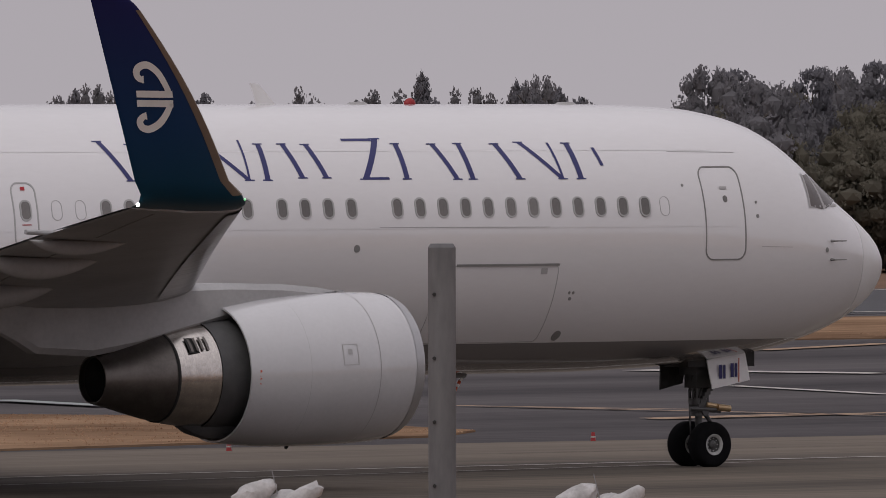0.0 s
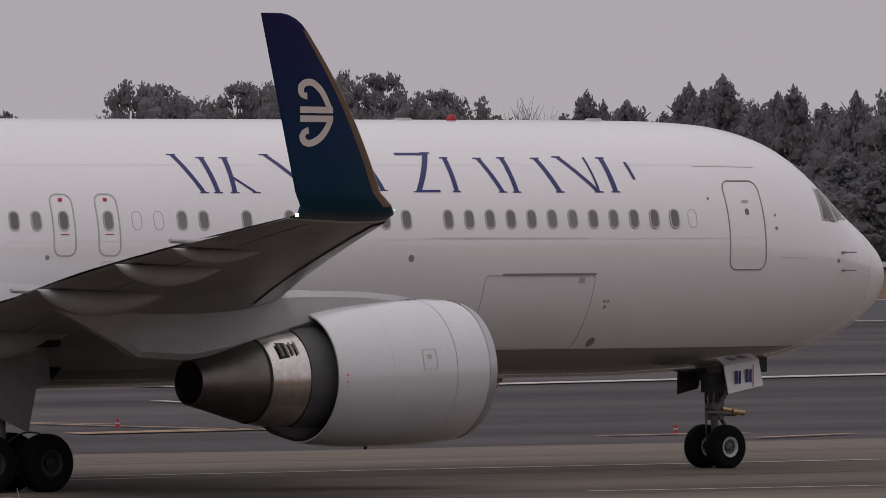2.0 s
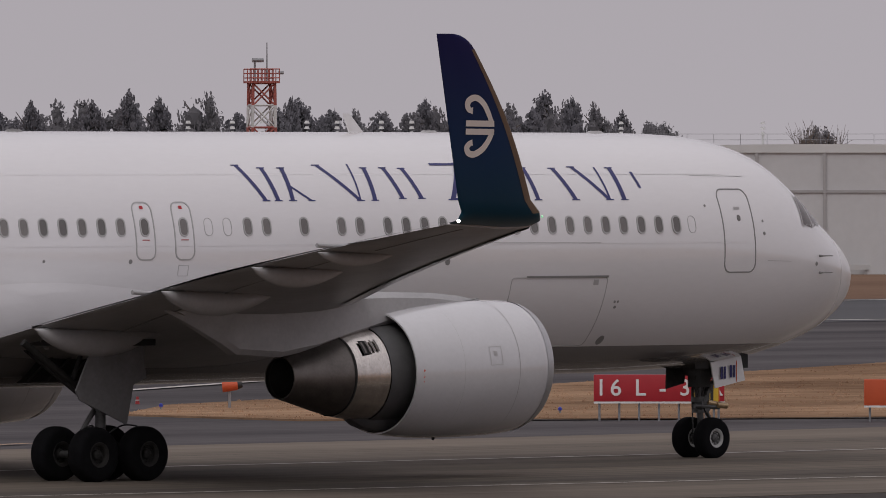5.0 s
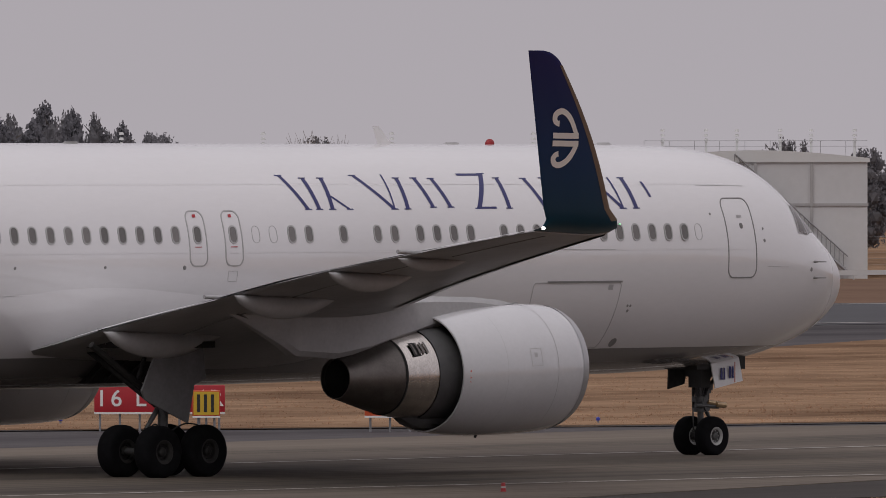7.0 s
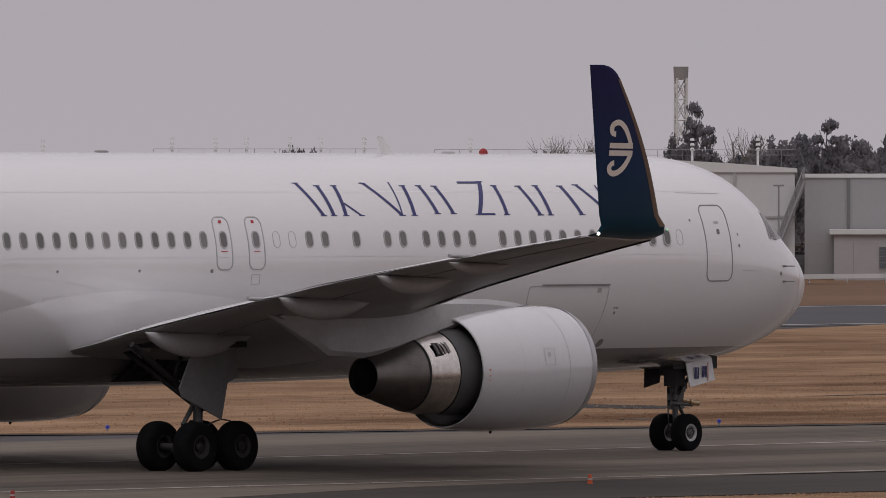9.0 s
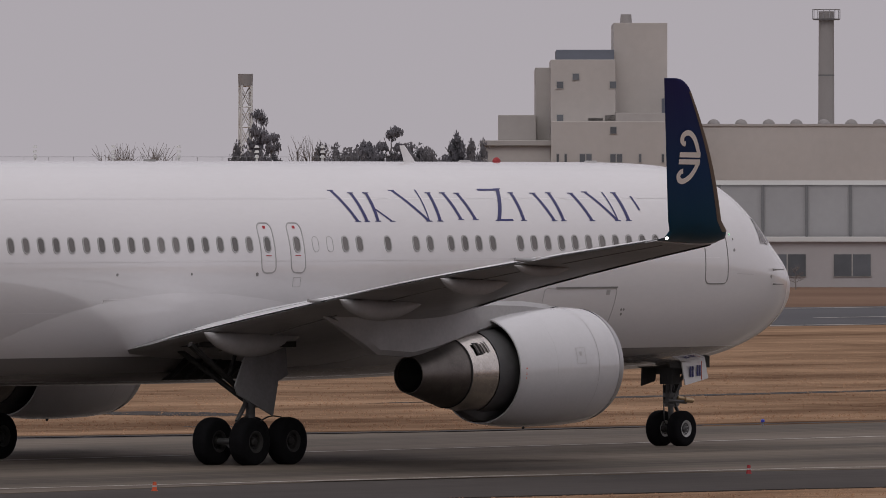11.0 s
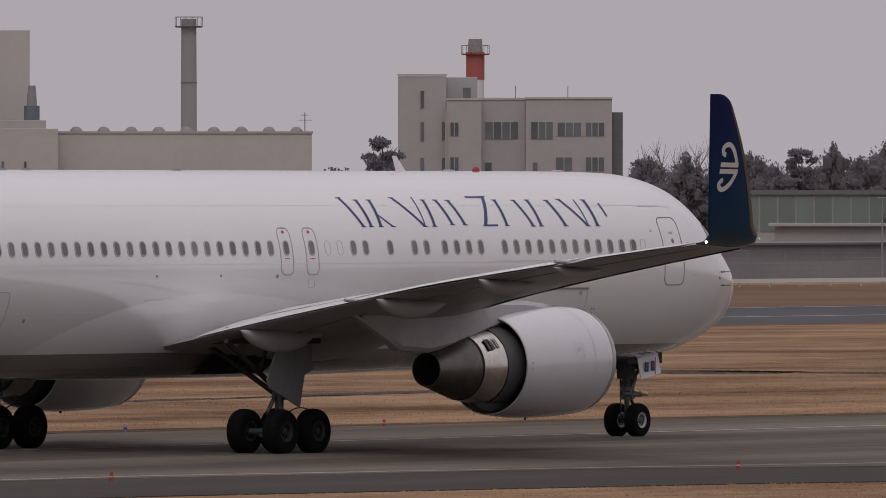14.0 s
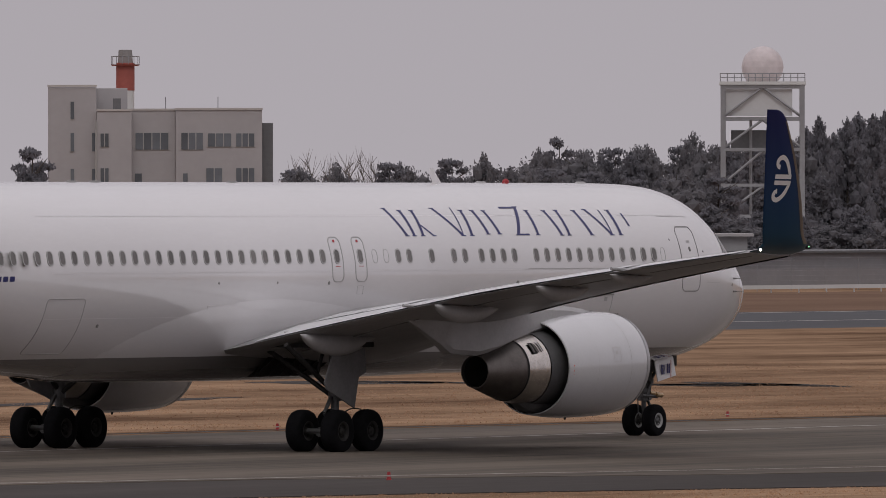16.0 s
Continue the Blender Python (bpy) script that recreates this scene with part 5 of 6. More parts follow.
def hall(az, d, w, zt, depth, label, ribs=0, turn=0.0, roof_curve=0.5, wall_mat="hall", stairs=None, rails=True, vents=0, band=None):
    """A low storage hall with cladding joints, roof edge, roof rail, vents and outside stairs."""
    h = thing("storage_hall", label, "hall", at=facing(az, d, turn))
    part("wall", box(0, w, 0, depth, -.1, zt), wall_mat, h, smooth=False)
    rs = []
    for k in range(13):
        s = k / 12
        x = -.15 + (w + .3) * s
        zz = zt + .002 + roof_curve * math.sin(math.pi * s)
        rs.append([(x, -.15, zt - .12), (x, -.15, zz + .14), (x, depth + .1, zz + .14), (x, depth + .1, zt - .12)])
    part("roof", loft(rs), "hall_roof", h, smooth=False)
    for k in range(1, ribs + 1):
        x = w * k / (ribs + 1)
        part("downpipe" if wall_mat == "hall" else "rib", box(x - .10, x + .10, -.14, -.002, 0, zt - .14), "joint_soft" if wall_mat == "hall" else "rib", h)
    if band:
        part("cornice", box(-.05, w + .05, -.10, -.003, band, band + .16), "joint_soft", h)
    if rails:
        bm = bmesh.new()
        for k in range(int(w / 1.6) + 1):
            bm_rod(bm, (k * 1.6, .3, zt), (k * 1.6, .3, zt + roof_curve + .75), .015, None, 5)
        for z in (.4, .75):
            bm_rod(bm, (0, .3, zt + roof_curve + z), (w, .3, zt + roof_curve + z), .015, None, 5)
        part("roof_rail", bm, "galv", h)
    for k in range(vents):
        x = w * (k + .5) / vents + (k % 2) * .4
        v = rod((x, 2, zt), (x, 2, zt + roof_curve + .9), .08, None, 8)
        for q in range(3):
            bm_rod(v, (x, 2, zt + roof_curve + .7 + .32 * q), (x, 2, zt + roof_curve + .86 + .32 * q), .17, .11, 10)
        part("roof_vent", v, "hall_roof", h)
    if stairs:
        x0, x1, zs, ze = stairs
        st = bmesh.new()
        for y in (-1.0, -.25):
            bm_rod(st, (x0, y, zs), (x1, y, ze), .12, None, 6)
            bm_rod(st, (x0, y, zs + 1.0), (x1, y, ze + 1.0), .05, None, 6)
        n = 26
        for k in range(n):
            x, z = x0 + (x1 - x0) * k / n, zs + (ze - zs) * k / n
            bm_box(st, x - .14, x + .14, -1.0, -.25, z, z + .05)
            bm_rod(st, (x, -1.0, z), (x, -1.0, z + 1.0), .03, None, 5)
        part("outside_stair", st, "galv", h)
    return h


hall(5.5240, 668, 14.95, 7.11, 30, "pale clad storage hall with roof vents and outside stairs", ribs=3, vents=7, stairs=(4.03, 8.87, 6.9, 1.6), band=3.6)
hall(7.4060, 700, 32.47, 7.42, 30, "long pale clad storage hall with downpipes", ribs=7, vents=4, band=4.9, roof_curve=.25)
hall(10.2990, 742, 14.17, 7.49, 30, "pale clad storage hall with roof rail and outside stairs", ribs=3, vents=6, stairs=(5.74, 12.91, 6.9, .4), band=4.6, roof_curve=.5)
hall(11.6760, 755, 23.26, 7.38, 30, "pale clad storage hall with a curved roof edge", ribs=5, vents=5, band=4.3, roof_curve=.6, stairs=(23.26 + .6, 21.87, 6.6, 1.6))
grey = hall(13.4890, 800, 62.87, 7.06, 35, "long grey ribbed hall with dark uprights", ribs=20, wall_mat="ribbed", roof_curve=.05, rails=False)
part("lower_annexe", box(2, 60, -9, -.2, -.1, 3.1), "office", grey, smooth=False)
part("annexe_roof", box(1.7, 60.3, -9.3, -.2, 3.1, 3.4), "hall_roof", grey, smooth=False)
windows(grey, [(5 + 4.4 * k, 7.6 + 4.4 * k, .7, 2.3, 2) for k in range(12)], -9.0)

# ---- power plant of beige blocks
PD = 930.0
plant = thing("power_plant", "beige rendered power plant of stepped blocks with few windows", "power plant", at=facing(14.0340, PD))


def block(parent, name, x0, x1, zt, y0, y1, material, zb=-.1):
    return part(name, box(x0, x1, y0, y1, zb, zt, bevel=.05), material, parent, smooth=False)


PX = 44.95 / 1000.0     # metres to one thousandth of a sweep


def px(v):
    return (v - 280) * PX


block(plant, "tower_block", px(517), px(613), 19.95, 6, 22, "beige")
block(plant, "main_block", px(405), px(520), 16.98, 3, 24, "beige")
block(plant, "side_block", px(378), px(406), 16.39, 8, 24, "beige_dark")
block(plant, "low_block", px(312), px(379), 12.57, 6, 24, "beige_dark")
block(plant, "front_block", px(280), px(405), 10.23, 2, 24, "beige")
block(plant, "front_block", px(405), px(661), 12.04, 0, 24, "beige")
block(plant, "cornice", px(279), px(406), 10.27 + .25, 1.6, 24, "beige_dark", 10.10)
block(plant, "louvre_band", px(415), px(518), 17.79, 5, 20, "bluegrey", 16.98)
block(plant, "ledge", px(520), px(640), 12.71, 1, 20, "beige_dark")
part("vent_stack", rod((px(541), 12, 19.91), (px(541), 12, 20.72), .5, .42, 12), "stack", plant)
part("tank", rod((px(616), 4, 12.40), (px(616), 4, 13.88), .62, None, 16), "bluegrey", plant)
part("duct", rod((px(616), 4, 13.88), (px(616), 4, 15.50), .42, .3, 12), "stack", plant)
windows(plant, [(px(415), px(428), 14.64, 15.27, 1), (px(443), px(456), 15.31, 15.90, 1),
                (px(509), px(522), 14.65, 15.28, 1), (px(415), px(428), 11.99, 12.62, 1)], 3.0)
windows(plant, [(px(509), px(522), 11.00, 11.63, 1), (px(509), px(532), 8.71, 9.47, 2),
                (px(414), px(420), 8.71, 9.47, 1), (px(428), px(434), 8.71, 9.47, 1), (px(455), px(478), 8.71, 9.47, 2), (px(560), px(566), 8.71, 9.47, 1), (px(600), px(606), 8.71, 9.47, 1)], 0.0)
for x, z in ((470, 238), (500, 240), (540, 236), (590, 238), (612, 236)):
    zz = 12.04
    part("plant_unit", box(px(x), px(x) + 1.3, 3, 5, zz, zz + .2 + (x % 7) * .12, bevel=.05), "stack", plant)
turbine = thing("turbine_hall", "long flat beige hall with small roof vents", "hall", at=facing(15.0860, PD + 6))
TW = 20.36
TZ = 11.68
part("wall", box(0, TW, 0, 30, -.1, TZ), "beige", turbine, smooth=False)
part("parapet", box(-.1, TW + .1, -.1, .4, TZ, TZ + .18), "beige_dark", turbine, smooth=False)
for k in range(9):
    bm = bmesh.new()
    bmesh.ops.create_uvsphere(bm, u_segments=12, v_segments=6, radius=.55, matrix=pose(1.5 + TW * k / 9.2, 4, TZ + .05))
    part("roof_vent", bm, "stack", turbine)
mast = rod((TW - .5, 3, TZ), (TW - .5, 3, TZ + 1.7), .05, None, 6)
bm_rod(mast, (TW - 1.0, 3, TZ + 1.1), (TW + .1, 3, TZ + 1.1), .03, None, 5)
bm_rod(mast, (TW - .8, 3, TZ + 1.5), (TW - .2, 3, TZ + 1.5), .03, None, 5)
part("aerial", mast, "galv", turbine)


def stack(az, d, r0, r1, zt, label, mat_top="stack", red_from=None):
    s = thing("chimney", label, "chimney", at=facing(az, d))
    if red_from is None:
        part("shaft", rod((0, 0, -.1), (0, 0, zt), r0, r1, 24), "stack", s)
        for q in (.35, .55, .75):
            part("seam", rod((0, 0, zt * q), (0, 0, zt * q + .12), (r0 + (r1 - r0) * q) + .02, None, 24), "rib", s)
    else:
        part("shaft", rod((0, 0, -.1), (0, 0, red_from), r0, r0, 24), "hall_roof", s)
        part("painted_shaft", rod((0, 0, red_from), (0, 0, zt - 1.2), r0 + .03, None, 24), "lattice_red", s, "orange-red painted top")
        part("mouth", rod((0, 0, zt - 1.2), (0, 0, zt), r0 * .85, r0 * .75, 20), "stack", s)
    zp = zt - (.6 if red_from is None else 1.35)
    part("platform", rod((0, 0, zp - .12), (0, 0, zp), r1 + .45, r1 + .55, 20), "rib" if red_from is None else "lattice_red", s)
    bm = bmesh.new()
    for k in range(14):
        a = k * math.tau / 14
        bm_rod(bm, ((r1 + .5) * math.cos(a), (r1 + .5) * math.sin(a), zp), ((r1 + .5) * math.cos(a), (r1 + .5) * math.sin(a), zp + .75), .03, None, 5)
        b = (k + 1) * math.tau / 14
        bm_rod(bm, ((r1 + .5) * math.cos(a), (r1 + .5) * math.sin(a), zp + .75), ((r1 + .5) * math.cos(b), (r1 + .5) * math.sin(b), zp + .75), .03, None, 5)
    part("handrail", bm, "galv", s)
    return s


stack(15.7290, 960, .72, .62, 21.23, "tall grey concrete chimney with a top platform")
stack(17.1330, 1075, .82, .78, 21.12, "orange-red and white chimney with a top platform", red_from=17.38)

# ---- office block
OD = 1050.0
office = thing("office_building", "pale brown office building with strip windows and flat roof", "office building", at=facing(16.7540, OD))
OX = 50.73 / 1000.0


def ox(v):
    return (v - 543) * OX


block(office, "stair_tower", ox(543), ox(629), 17.43, .5, 14, "office")
block(office, "tower_rear", ox(629), ox(684), 17.38, 3, 14, "office")
block(office, "bay", ox(629), ox(691), 15.30, -.4, 12, "office")
block(office, "wing_block", ox(691), ox(769), 15.35, .9, 14, "office")
block(office, "wing_block", ox(769), ox(922), 15.41, 0, 14, "office")
block(office, "glazed_end", ox(922), ox(942), 14.23, 2, 12, "rib")
for x0, x1, z, y in ((543, 629, 140, .4), (769, 922, 180, -.12), (691, 769, 181, .8), (629, 691, 182, -.5)):
    part("parapet", box(ox(x0) - .05, ox(x1) + .05, y, y + .5, 15.41 + (180 - z) * .052 - .02, 15.41 + (180 - z) * .052 + .16), "beige", office)
for y0, y1 in ((165, 197), (219, 253), (281, 306)):
    za, zb = [15.41 + (180 - v) * .052 for v in (y1, y0)]
    windows(office, [(ox(582), ox(590), za, zb, 1)], .5)
    if y0 > 200:
        windows(office, [(ox(620), ox(627), za, zb, 1)], .5)
for y0, y1 in ((220, 245), (280, 306)):
    za, zb = [15.41 + (180 - v) * .052 for v in (y1, y0)]
    windows(office, [(ox(635), ox(651), za, zb, 2)], -.4)
    windows(office, [(ox(825), ox(868), za, zb, 3), (ox(875), ox(909), za, zb, 3)] if y0 < 250 else [(ox(822), ox(852), za, zb, 2), (ox(875), ox(909), za, zb, 3)], 0)
za, zb = [15.41 + (180 - v) * .052 for v in (250, 219)]
windows(office, [(ox(697), ox(757), za, zb, 4)], .9)
windows(office, [(ox(778), ox(818), za, zb, 3)], 0)
za, zb = [15.41 + (180 - v) * .052 for v in (306, 289)]
windows(office, [(ox(696), ox(710), za, zb, 1)], .9)
windows(office, [(ox(781), ox(791), za, zb, 1)], 0)
part("roof_unit", box(ox(658), ox(672), 0, 2, 15.30, 16.42), "rib", office)
part("downpipe", rod((ox(628), -.5, 0), (ox(628), -.5, 14.39), .09, None, 6), "frame_far", office)
for x in (752, 845):
    part("aerial", rod((ox(x), 4, 15.41), (ox(x), 4, 15.41 + 1.2), .04, None, 5), "galv", office)

# ---- green glazed hall and low sheds on the right
green = thing("glazed_hall", "long hall with pale green glazing panels", "hall", at=facing(18.4350, 1010))
GW, GZ = 19.0, 7.21
part("wall", box(0, GW, 0, 25, -.1, GZ - .4), "frame_far", green, smooth=False)
part("roof_edge", box(-.2, GW + .2, -.3, 25, GZ - .4, GZ), "rib", green, smooth=False)
for k in range(12):
    part("panel", box(GW * k / 12 + .08, GW * (k + 1) / 12 - .08, -.08, -.003, GZ - 3.6, GZ - .5), "green", green)
shed = thing("low_shed", "low beige shed with a shallow roof", "shed", at=facing(18.6, 960))
part("wall", box(0, 26.5, 0, 12, -.1, 4.21), "ribbed", shed, smooth=False)
part("roof", box(-.5, 27, -.6, 12.5, 4.21, 4.45), "office", shed, smooth=False)
windows(shed, [(3 + 5 * k, 4.6 + 5 * k, 1.0, 2.1, 1) for k in range(5)], 0)
low = thing("low_building", "low grey building behind the wall", "building", at=facing(17.7840, 900, 54.88))
part("wall", box(0, 190, 0, 14, -.1, 2.84), "wall", low, smooth=False)
part("roof", box(-.3, 190.3, -.4, 14.3, 2.84, 3.02), "rib", low, smooth=False)

# ---- surveillance radar tower
RD = 1300.0
radar = thing("radar_tower", "steel frame radar tower with a pale pink radome", "radar tower", at=facing(20.2560, RD))
RW = 8.80 / 2
zt, zbase = 20.20, 3.74
for sx in (-1, 1):
    for y in (0, 2 * RW):
        part("column", box(sx * RW - .28, sx * RW + .28, y - .28, y + .28, -.1, zt), "galv", radar)
levels = [zt, 16.61, 13.16, 9.20, 5.75, 0.4]
for i, z in enumerate(levels):
    for y in (0, 2 * RW):
        part("beam", box(-RW, RW, y - .2, y + .2, z - .35, z), "galv", radar)
    for sx in (-1, 1):
        part("beam", box(sx * RW - .2, sx * RW + .2, 0, 2 * RW, z - .35, z), "galv", radar)
for z0, z1 in zip(levels[1:], levels):
    for y in (0, 2 * RW):
        part("brace", rod((-RW, y, z0), (0, y, z1 - .3), .14, None, 6), "galv", radar)
        part("brace", rod((RW, y, z0), (0, y, z1 - .3), .14, None, 6), "galv", radar)
part("deck", box(-RW - .4, RW + .4, -.4, 2 * RW + .4, zt, zt + .35), "hall_roof", radar)
bm = bmesh.new()
for k in range(13):
    x = -RW - .3 + (2 * RW + .6) * k / 12
    bm_rod(bm, (x, -.3, zt + .35), (x, -.3, zt + 1.25), .05, None, 5)
bm_rod(bm, (-RW - .3, -.3, zt + 1.25), (RW + .3, -.3, zt + 1.25), .06, None, 5)
bm_rod(bm, (-RW - .3, -.3, zt + .8), (RW + .3, -.3, zt + .8), .04, None, 5)
part("deck_rail", bm, "galv", radar)
bm = bmesh.new()
bmesh.ops.create_icosphere(bm, subdivisions=3, radius=2.35, matrix=pose(0, RW, zt + 2.0))
part("radome", bm, "radome", radar, "pale pinkish panelled radome", smooth=False)
part("cladding_panel", box(-RW + .3, RW * .75, .35, .5, levels[1] + .1, zt - .5), "hall", radar, smooth=False)
for k in range(9):
    part("stair_flight", rod((RW * (.45 if k % 2 else .92), RW * .5, .4 + k * 1.15), (RW * (.92 if k % 2 else .45), RW * .5, 1.5 + k * 1.15), .12, None, 6), "galv", radar)
part("equipment_room", box(-RW * .8, RW * .5, RW * .6, RW * 1.5, levels[2], levels[2] + 2.0), "rib", radar)
for x in (-.3, .25):
    part("pipe_riser", rod((RW * x, RW * .4, 0), (RW * x, RW * .4, levels[1]), .16, None, 8), "galv", radar)
hut = thing("equipment_building", "low pale building at the foot of the radar tower", "building", at=facing(20.0350, 1290))
HZ = 3.51
part("wall", box(0, 13.71, -3, 10, -.1, HZ), "office", hut, smooth=False)
part("roof", box(-.5, 16.32, -3.6, 10.4, HZ, HZ + .4), "hall_roof", hut, smooth=False)
windows(hut, [(4 + 3.1 * k, 5.0 + 3.1 * k, 1.3, 2.6, 1) for k in range(4)], -3)
for k in range(4):
    x = 13.71 + k * .85
    part("pillar", box(x, x + .14, -3.4, -3.2, -.1, HZ), "hall_roof", hut)

# ---- lattice towers, lamp posts
def lattice(az, d, w, zt, name, label, cat, mats, n, taper=1.0, zb=0.0):
    t = thing(name, label, cat, at=facing(az, d, 12))
    for k in range(n):
        z0, z1 = zb + (zt - zb) * k / n, zb + (zt - zb) * (k + 1) / n
        w0, w1 = w / 2 * (taper + (1 - taper) * k / n), w / 2 * (taper + (1 - taper) * (k + 1) / n)
        c0 = [(-w0, -w0), (w0, -w0), (w0, w0), (-w0, w0)]
        c1 = [(-w1, -w1), (w1, -w1), (w1, w1), (-w1, w1)]
        hue = mats[k % len(mats)]
        for i in range(4):
            j = (i + 1) % 4
            part("leg", rod((*c0[i], z0), (*c1[i], z1), .09, None, 6), hue, t)
            part("brace", rod((*c0[i], z0), (*c1[j], z1), .05, None, 5), hue, t)
            part("brace", rod((*c0[j], z0), (*c1[i], z1), .05, None, 5), hue, t)
            part("rung", rod((*c1[i], z1), (*c1[j], z1), .06, None, 5), hue, t)
    return t


tw = lattice(5.9760, 660, 1.25, 11.19, "lattice_tower", "red and white lattice tower with a railed platform", "lattice tower", ["lattice_red", "hall_roof"], 9, 1.25, -.05)
TZ0 = 11.19
part("platform", box(-.85, .85, -.85, .85, TZ0, TZ0 + .12), "lattice_red", tw)
bm = bmesh.new()
for k in range(9):
    for y in (-1, 1):
        bm_rod(bm, (-.85 + .2125 * k, y * .85, TZ0), (-.85 + .2125 * k, y * .85, TZ0 + .8), .03, None, 5)
for z in (.3, .55, .8):
    for y in (-.85, .85):
        bm_rod(bm, (-.85, y, TZ0 + z), (.85, y, TZ0 + z), .035, None, 5)
part("handrail", bm, "lattice_red", tw)
bm = rod((.3, 0, TZ0), (.3, 0, TZ0 + 2.3), .05, .03, 6)
bm_rod(bm, (-.4, 0, TZ0), (-.4, 0, TZ0 + 1.35), .06, None, 6)
bm_rod(bm, (-.55, 0, TZ0 + 1.3), (.1, 0, TZ0 + 1.3), .12, .12, 8)
bm_rod(bm, (.95, 0, TZ0 + .6), (1.25, 0, TZ0 + .6), .1, None, 8)
part("mast", bm, "galv", tw)
tt2 = lattice(12.8830, 960, .85, 15.07, "steel_mast", "slim pale steel lattice mast with a drum top", "mast", ["hall_roof"], 9, 1.1, -.05)
part("drum", rod((0, 0, 15.07), (0, 0, 16.09), .58, .62, 14), "stack", tt2)
for az, d, z0 in ((13.3620, 735, 6.37), (2.7080, 560, 5.22), (17.0940, 780, 7.0), (12.2760, 735, 6.3), (19.1270, 880, 6.5), (16.2310, 790, 5.6)):
    lp = thing("street_lamp", "slim grey lamp post with a flat head", "street lamp", "lamp posts on the far side", at=facing(az, d))
    part("post", rod((0, 0, -.05), (0, 0, z0), .08, .05, 8), "galv", lp)
    part("head", box(-.35, .35, -.12, .12, z0, z0 + .12, bevel=.03), "galv", lp)
truck = thing("tank_truck", "small white tank truck parked by the far wall", "truck", at=facing(17.1710, 790))
part("tank", rod((.1, 0, 1.02), (2.3, 0, 1.02), .42, None, 18), "white", truck)
part("cab", box(2.4, 3.3, -.7, .7, .5, 1.54, bevel=.12), "white", truck)
part("chassis", box(0, 3.3, -.6, .6, .42, .62), "black", truck)
for x in (.5, 1.2, 2.8):
    part("wheel", rod((x, -.72, .36), (x, -.5, .36), .36, None, 16), "tyre", truck)

# ================= trees =================
def crown(kind, seed, n):
    """A unit tree, 1 high and about 1 wide: many clumps of leaf sprays, each round a small dense heart."""
    rng = random.Random(seed)
    clumps = []
    if kind == "conifer":
        for k in range(54):
            z = .06 + .90 * (k / 53) ** .9
            reach = .47 * (1 - z) ** .72 + .015
            a, f = k * 2.4 + rng.uniform(-.5, .5), rng.uniform(.35, .95)
            size = .05 + .155 * (1 - z) ** .8 * rng.uniform(.7, 1.15)
            clumps.append((reach * f * math.cos(a), reach * f * math.sin(a), z - .05 * f, size, size * .75))
        clumps += [(rng.uniform(-.01, .01), rng.uniform(-.01, .01), .62 + .045 * k, .075 - .007 * k, .06) for k in range(8)]
    elif kind == "pine":
        for k in range(9):
            z = .34 + .6 * k / 8
            reach = (.36 if k % 2 else .26) * (1.12 - z) ** .5 + .03
            for j in range(5 if k < 7 else 3):
                a, f = k * 1.9 + j * 1.35 + rng.uniform(-.4, .4), rng.uniform(.35, 1.0)
                clumps.append((reach * f * math.cos(a), reach * f * math.sin(a), z + rng.uniform(-.02, .03), rng.uniform(.07, .115), rng.uniform(.028, .045)))
        clumps += [(rng.uniform(-.1, .1), rng.uniform(-.1, .1), .08 + .055 * k, .15, .06) for k in range(5)]
    else:
        for k in range(46):
            h = 1 - 2 * (k + .5) / 46
            a, f = k * 2.4 + rng.uniform(-.3, .3), rng.uniform(.55, .92) * (1 + .18 * math.sin(3 * k + seed))
            r = math.sqrt(1 - h * h) * .45
            clumps.append((r * f * math.cos(a), r * f * math.sin(a), .50 + .40 * h * f, rng.uniform(.10, .18), rng.uniform(.075, .12)))
        clumps += [(rng.uniform(-.16, .16), rng.uniform(-.16, .16), rng.uniform(.78, .9), rng.uniform(.05, .09), rng.uniform(.06, .095)) for k in range(5)]
    bm = bmesh.new()
    each = n // len(clumps)
    for cx, cy, cz, w, h in clumps:
        c = Vector((cx, cy, cz))
        made = bmesh.ops.create_icosphere(bm, subdivisions=1, radius=1, matrix=Matrix.Translation(c) @ Matrix.Rotation(rng.uniform(0, 6), 4, "Z") @ Matrix.Diagonal((w * .66, w * .66, h * .66, 1)))
        for vert in made["verts"]:
            vert.co = c + (vert.co - c) * rng.uniform(.8, 1.15)
        for k in range(each):
            d = Vector((rng.gauss(0, 1), rng.gauss(0, 1), rng.gauss(.15, 1))).normalized()
            p = c + Vector((d.x * w, d.y * w, d.z * h)) * rng.uniform(.62, 1.12)
            p.z = min(max(p.z, .02), 1.0)
            s = rng.uniform(.010, .023)
            u = Vector((rng.uniform(-1, 1), rng.uniform(-1, 1), rng.uniform(-1, 1))).normalized() * s
            v = u.cross(Vector((rng.uniform(-1, 1), rng.uniform(-1, 1), rng.uniform(-1, 1)))).normalized() * s * rng.uniform(.5, .9)
            bm.faces.new([bm.verts.new(q) for q in (p - u, p + v, p + u * rng.uniform(.8, 1.4), p - v)])
    return bm


def crown_mesh(kind, seed, material):
    """The crown as a mesh with its leaf material."""
    bm = crown(kind, seed, 3300)
    me = bpy.data.meshes.new("crown")
    bm.to_mesh(me)
    bm.free()
    me.materials.append(M[material])
    return me


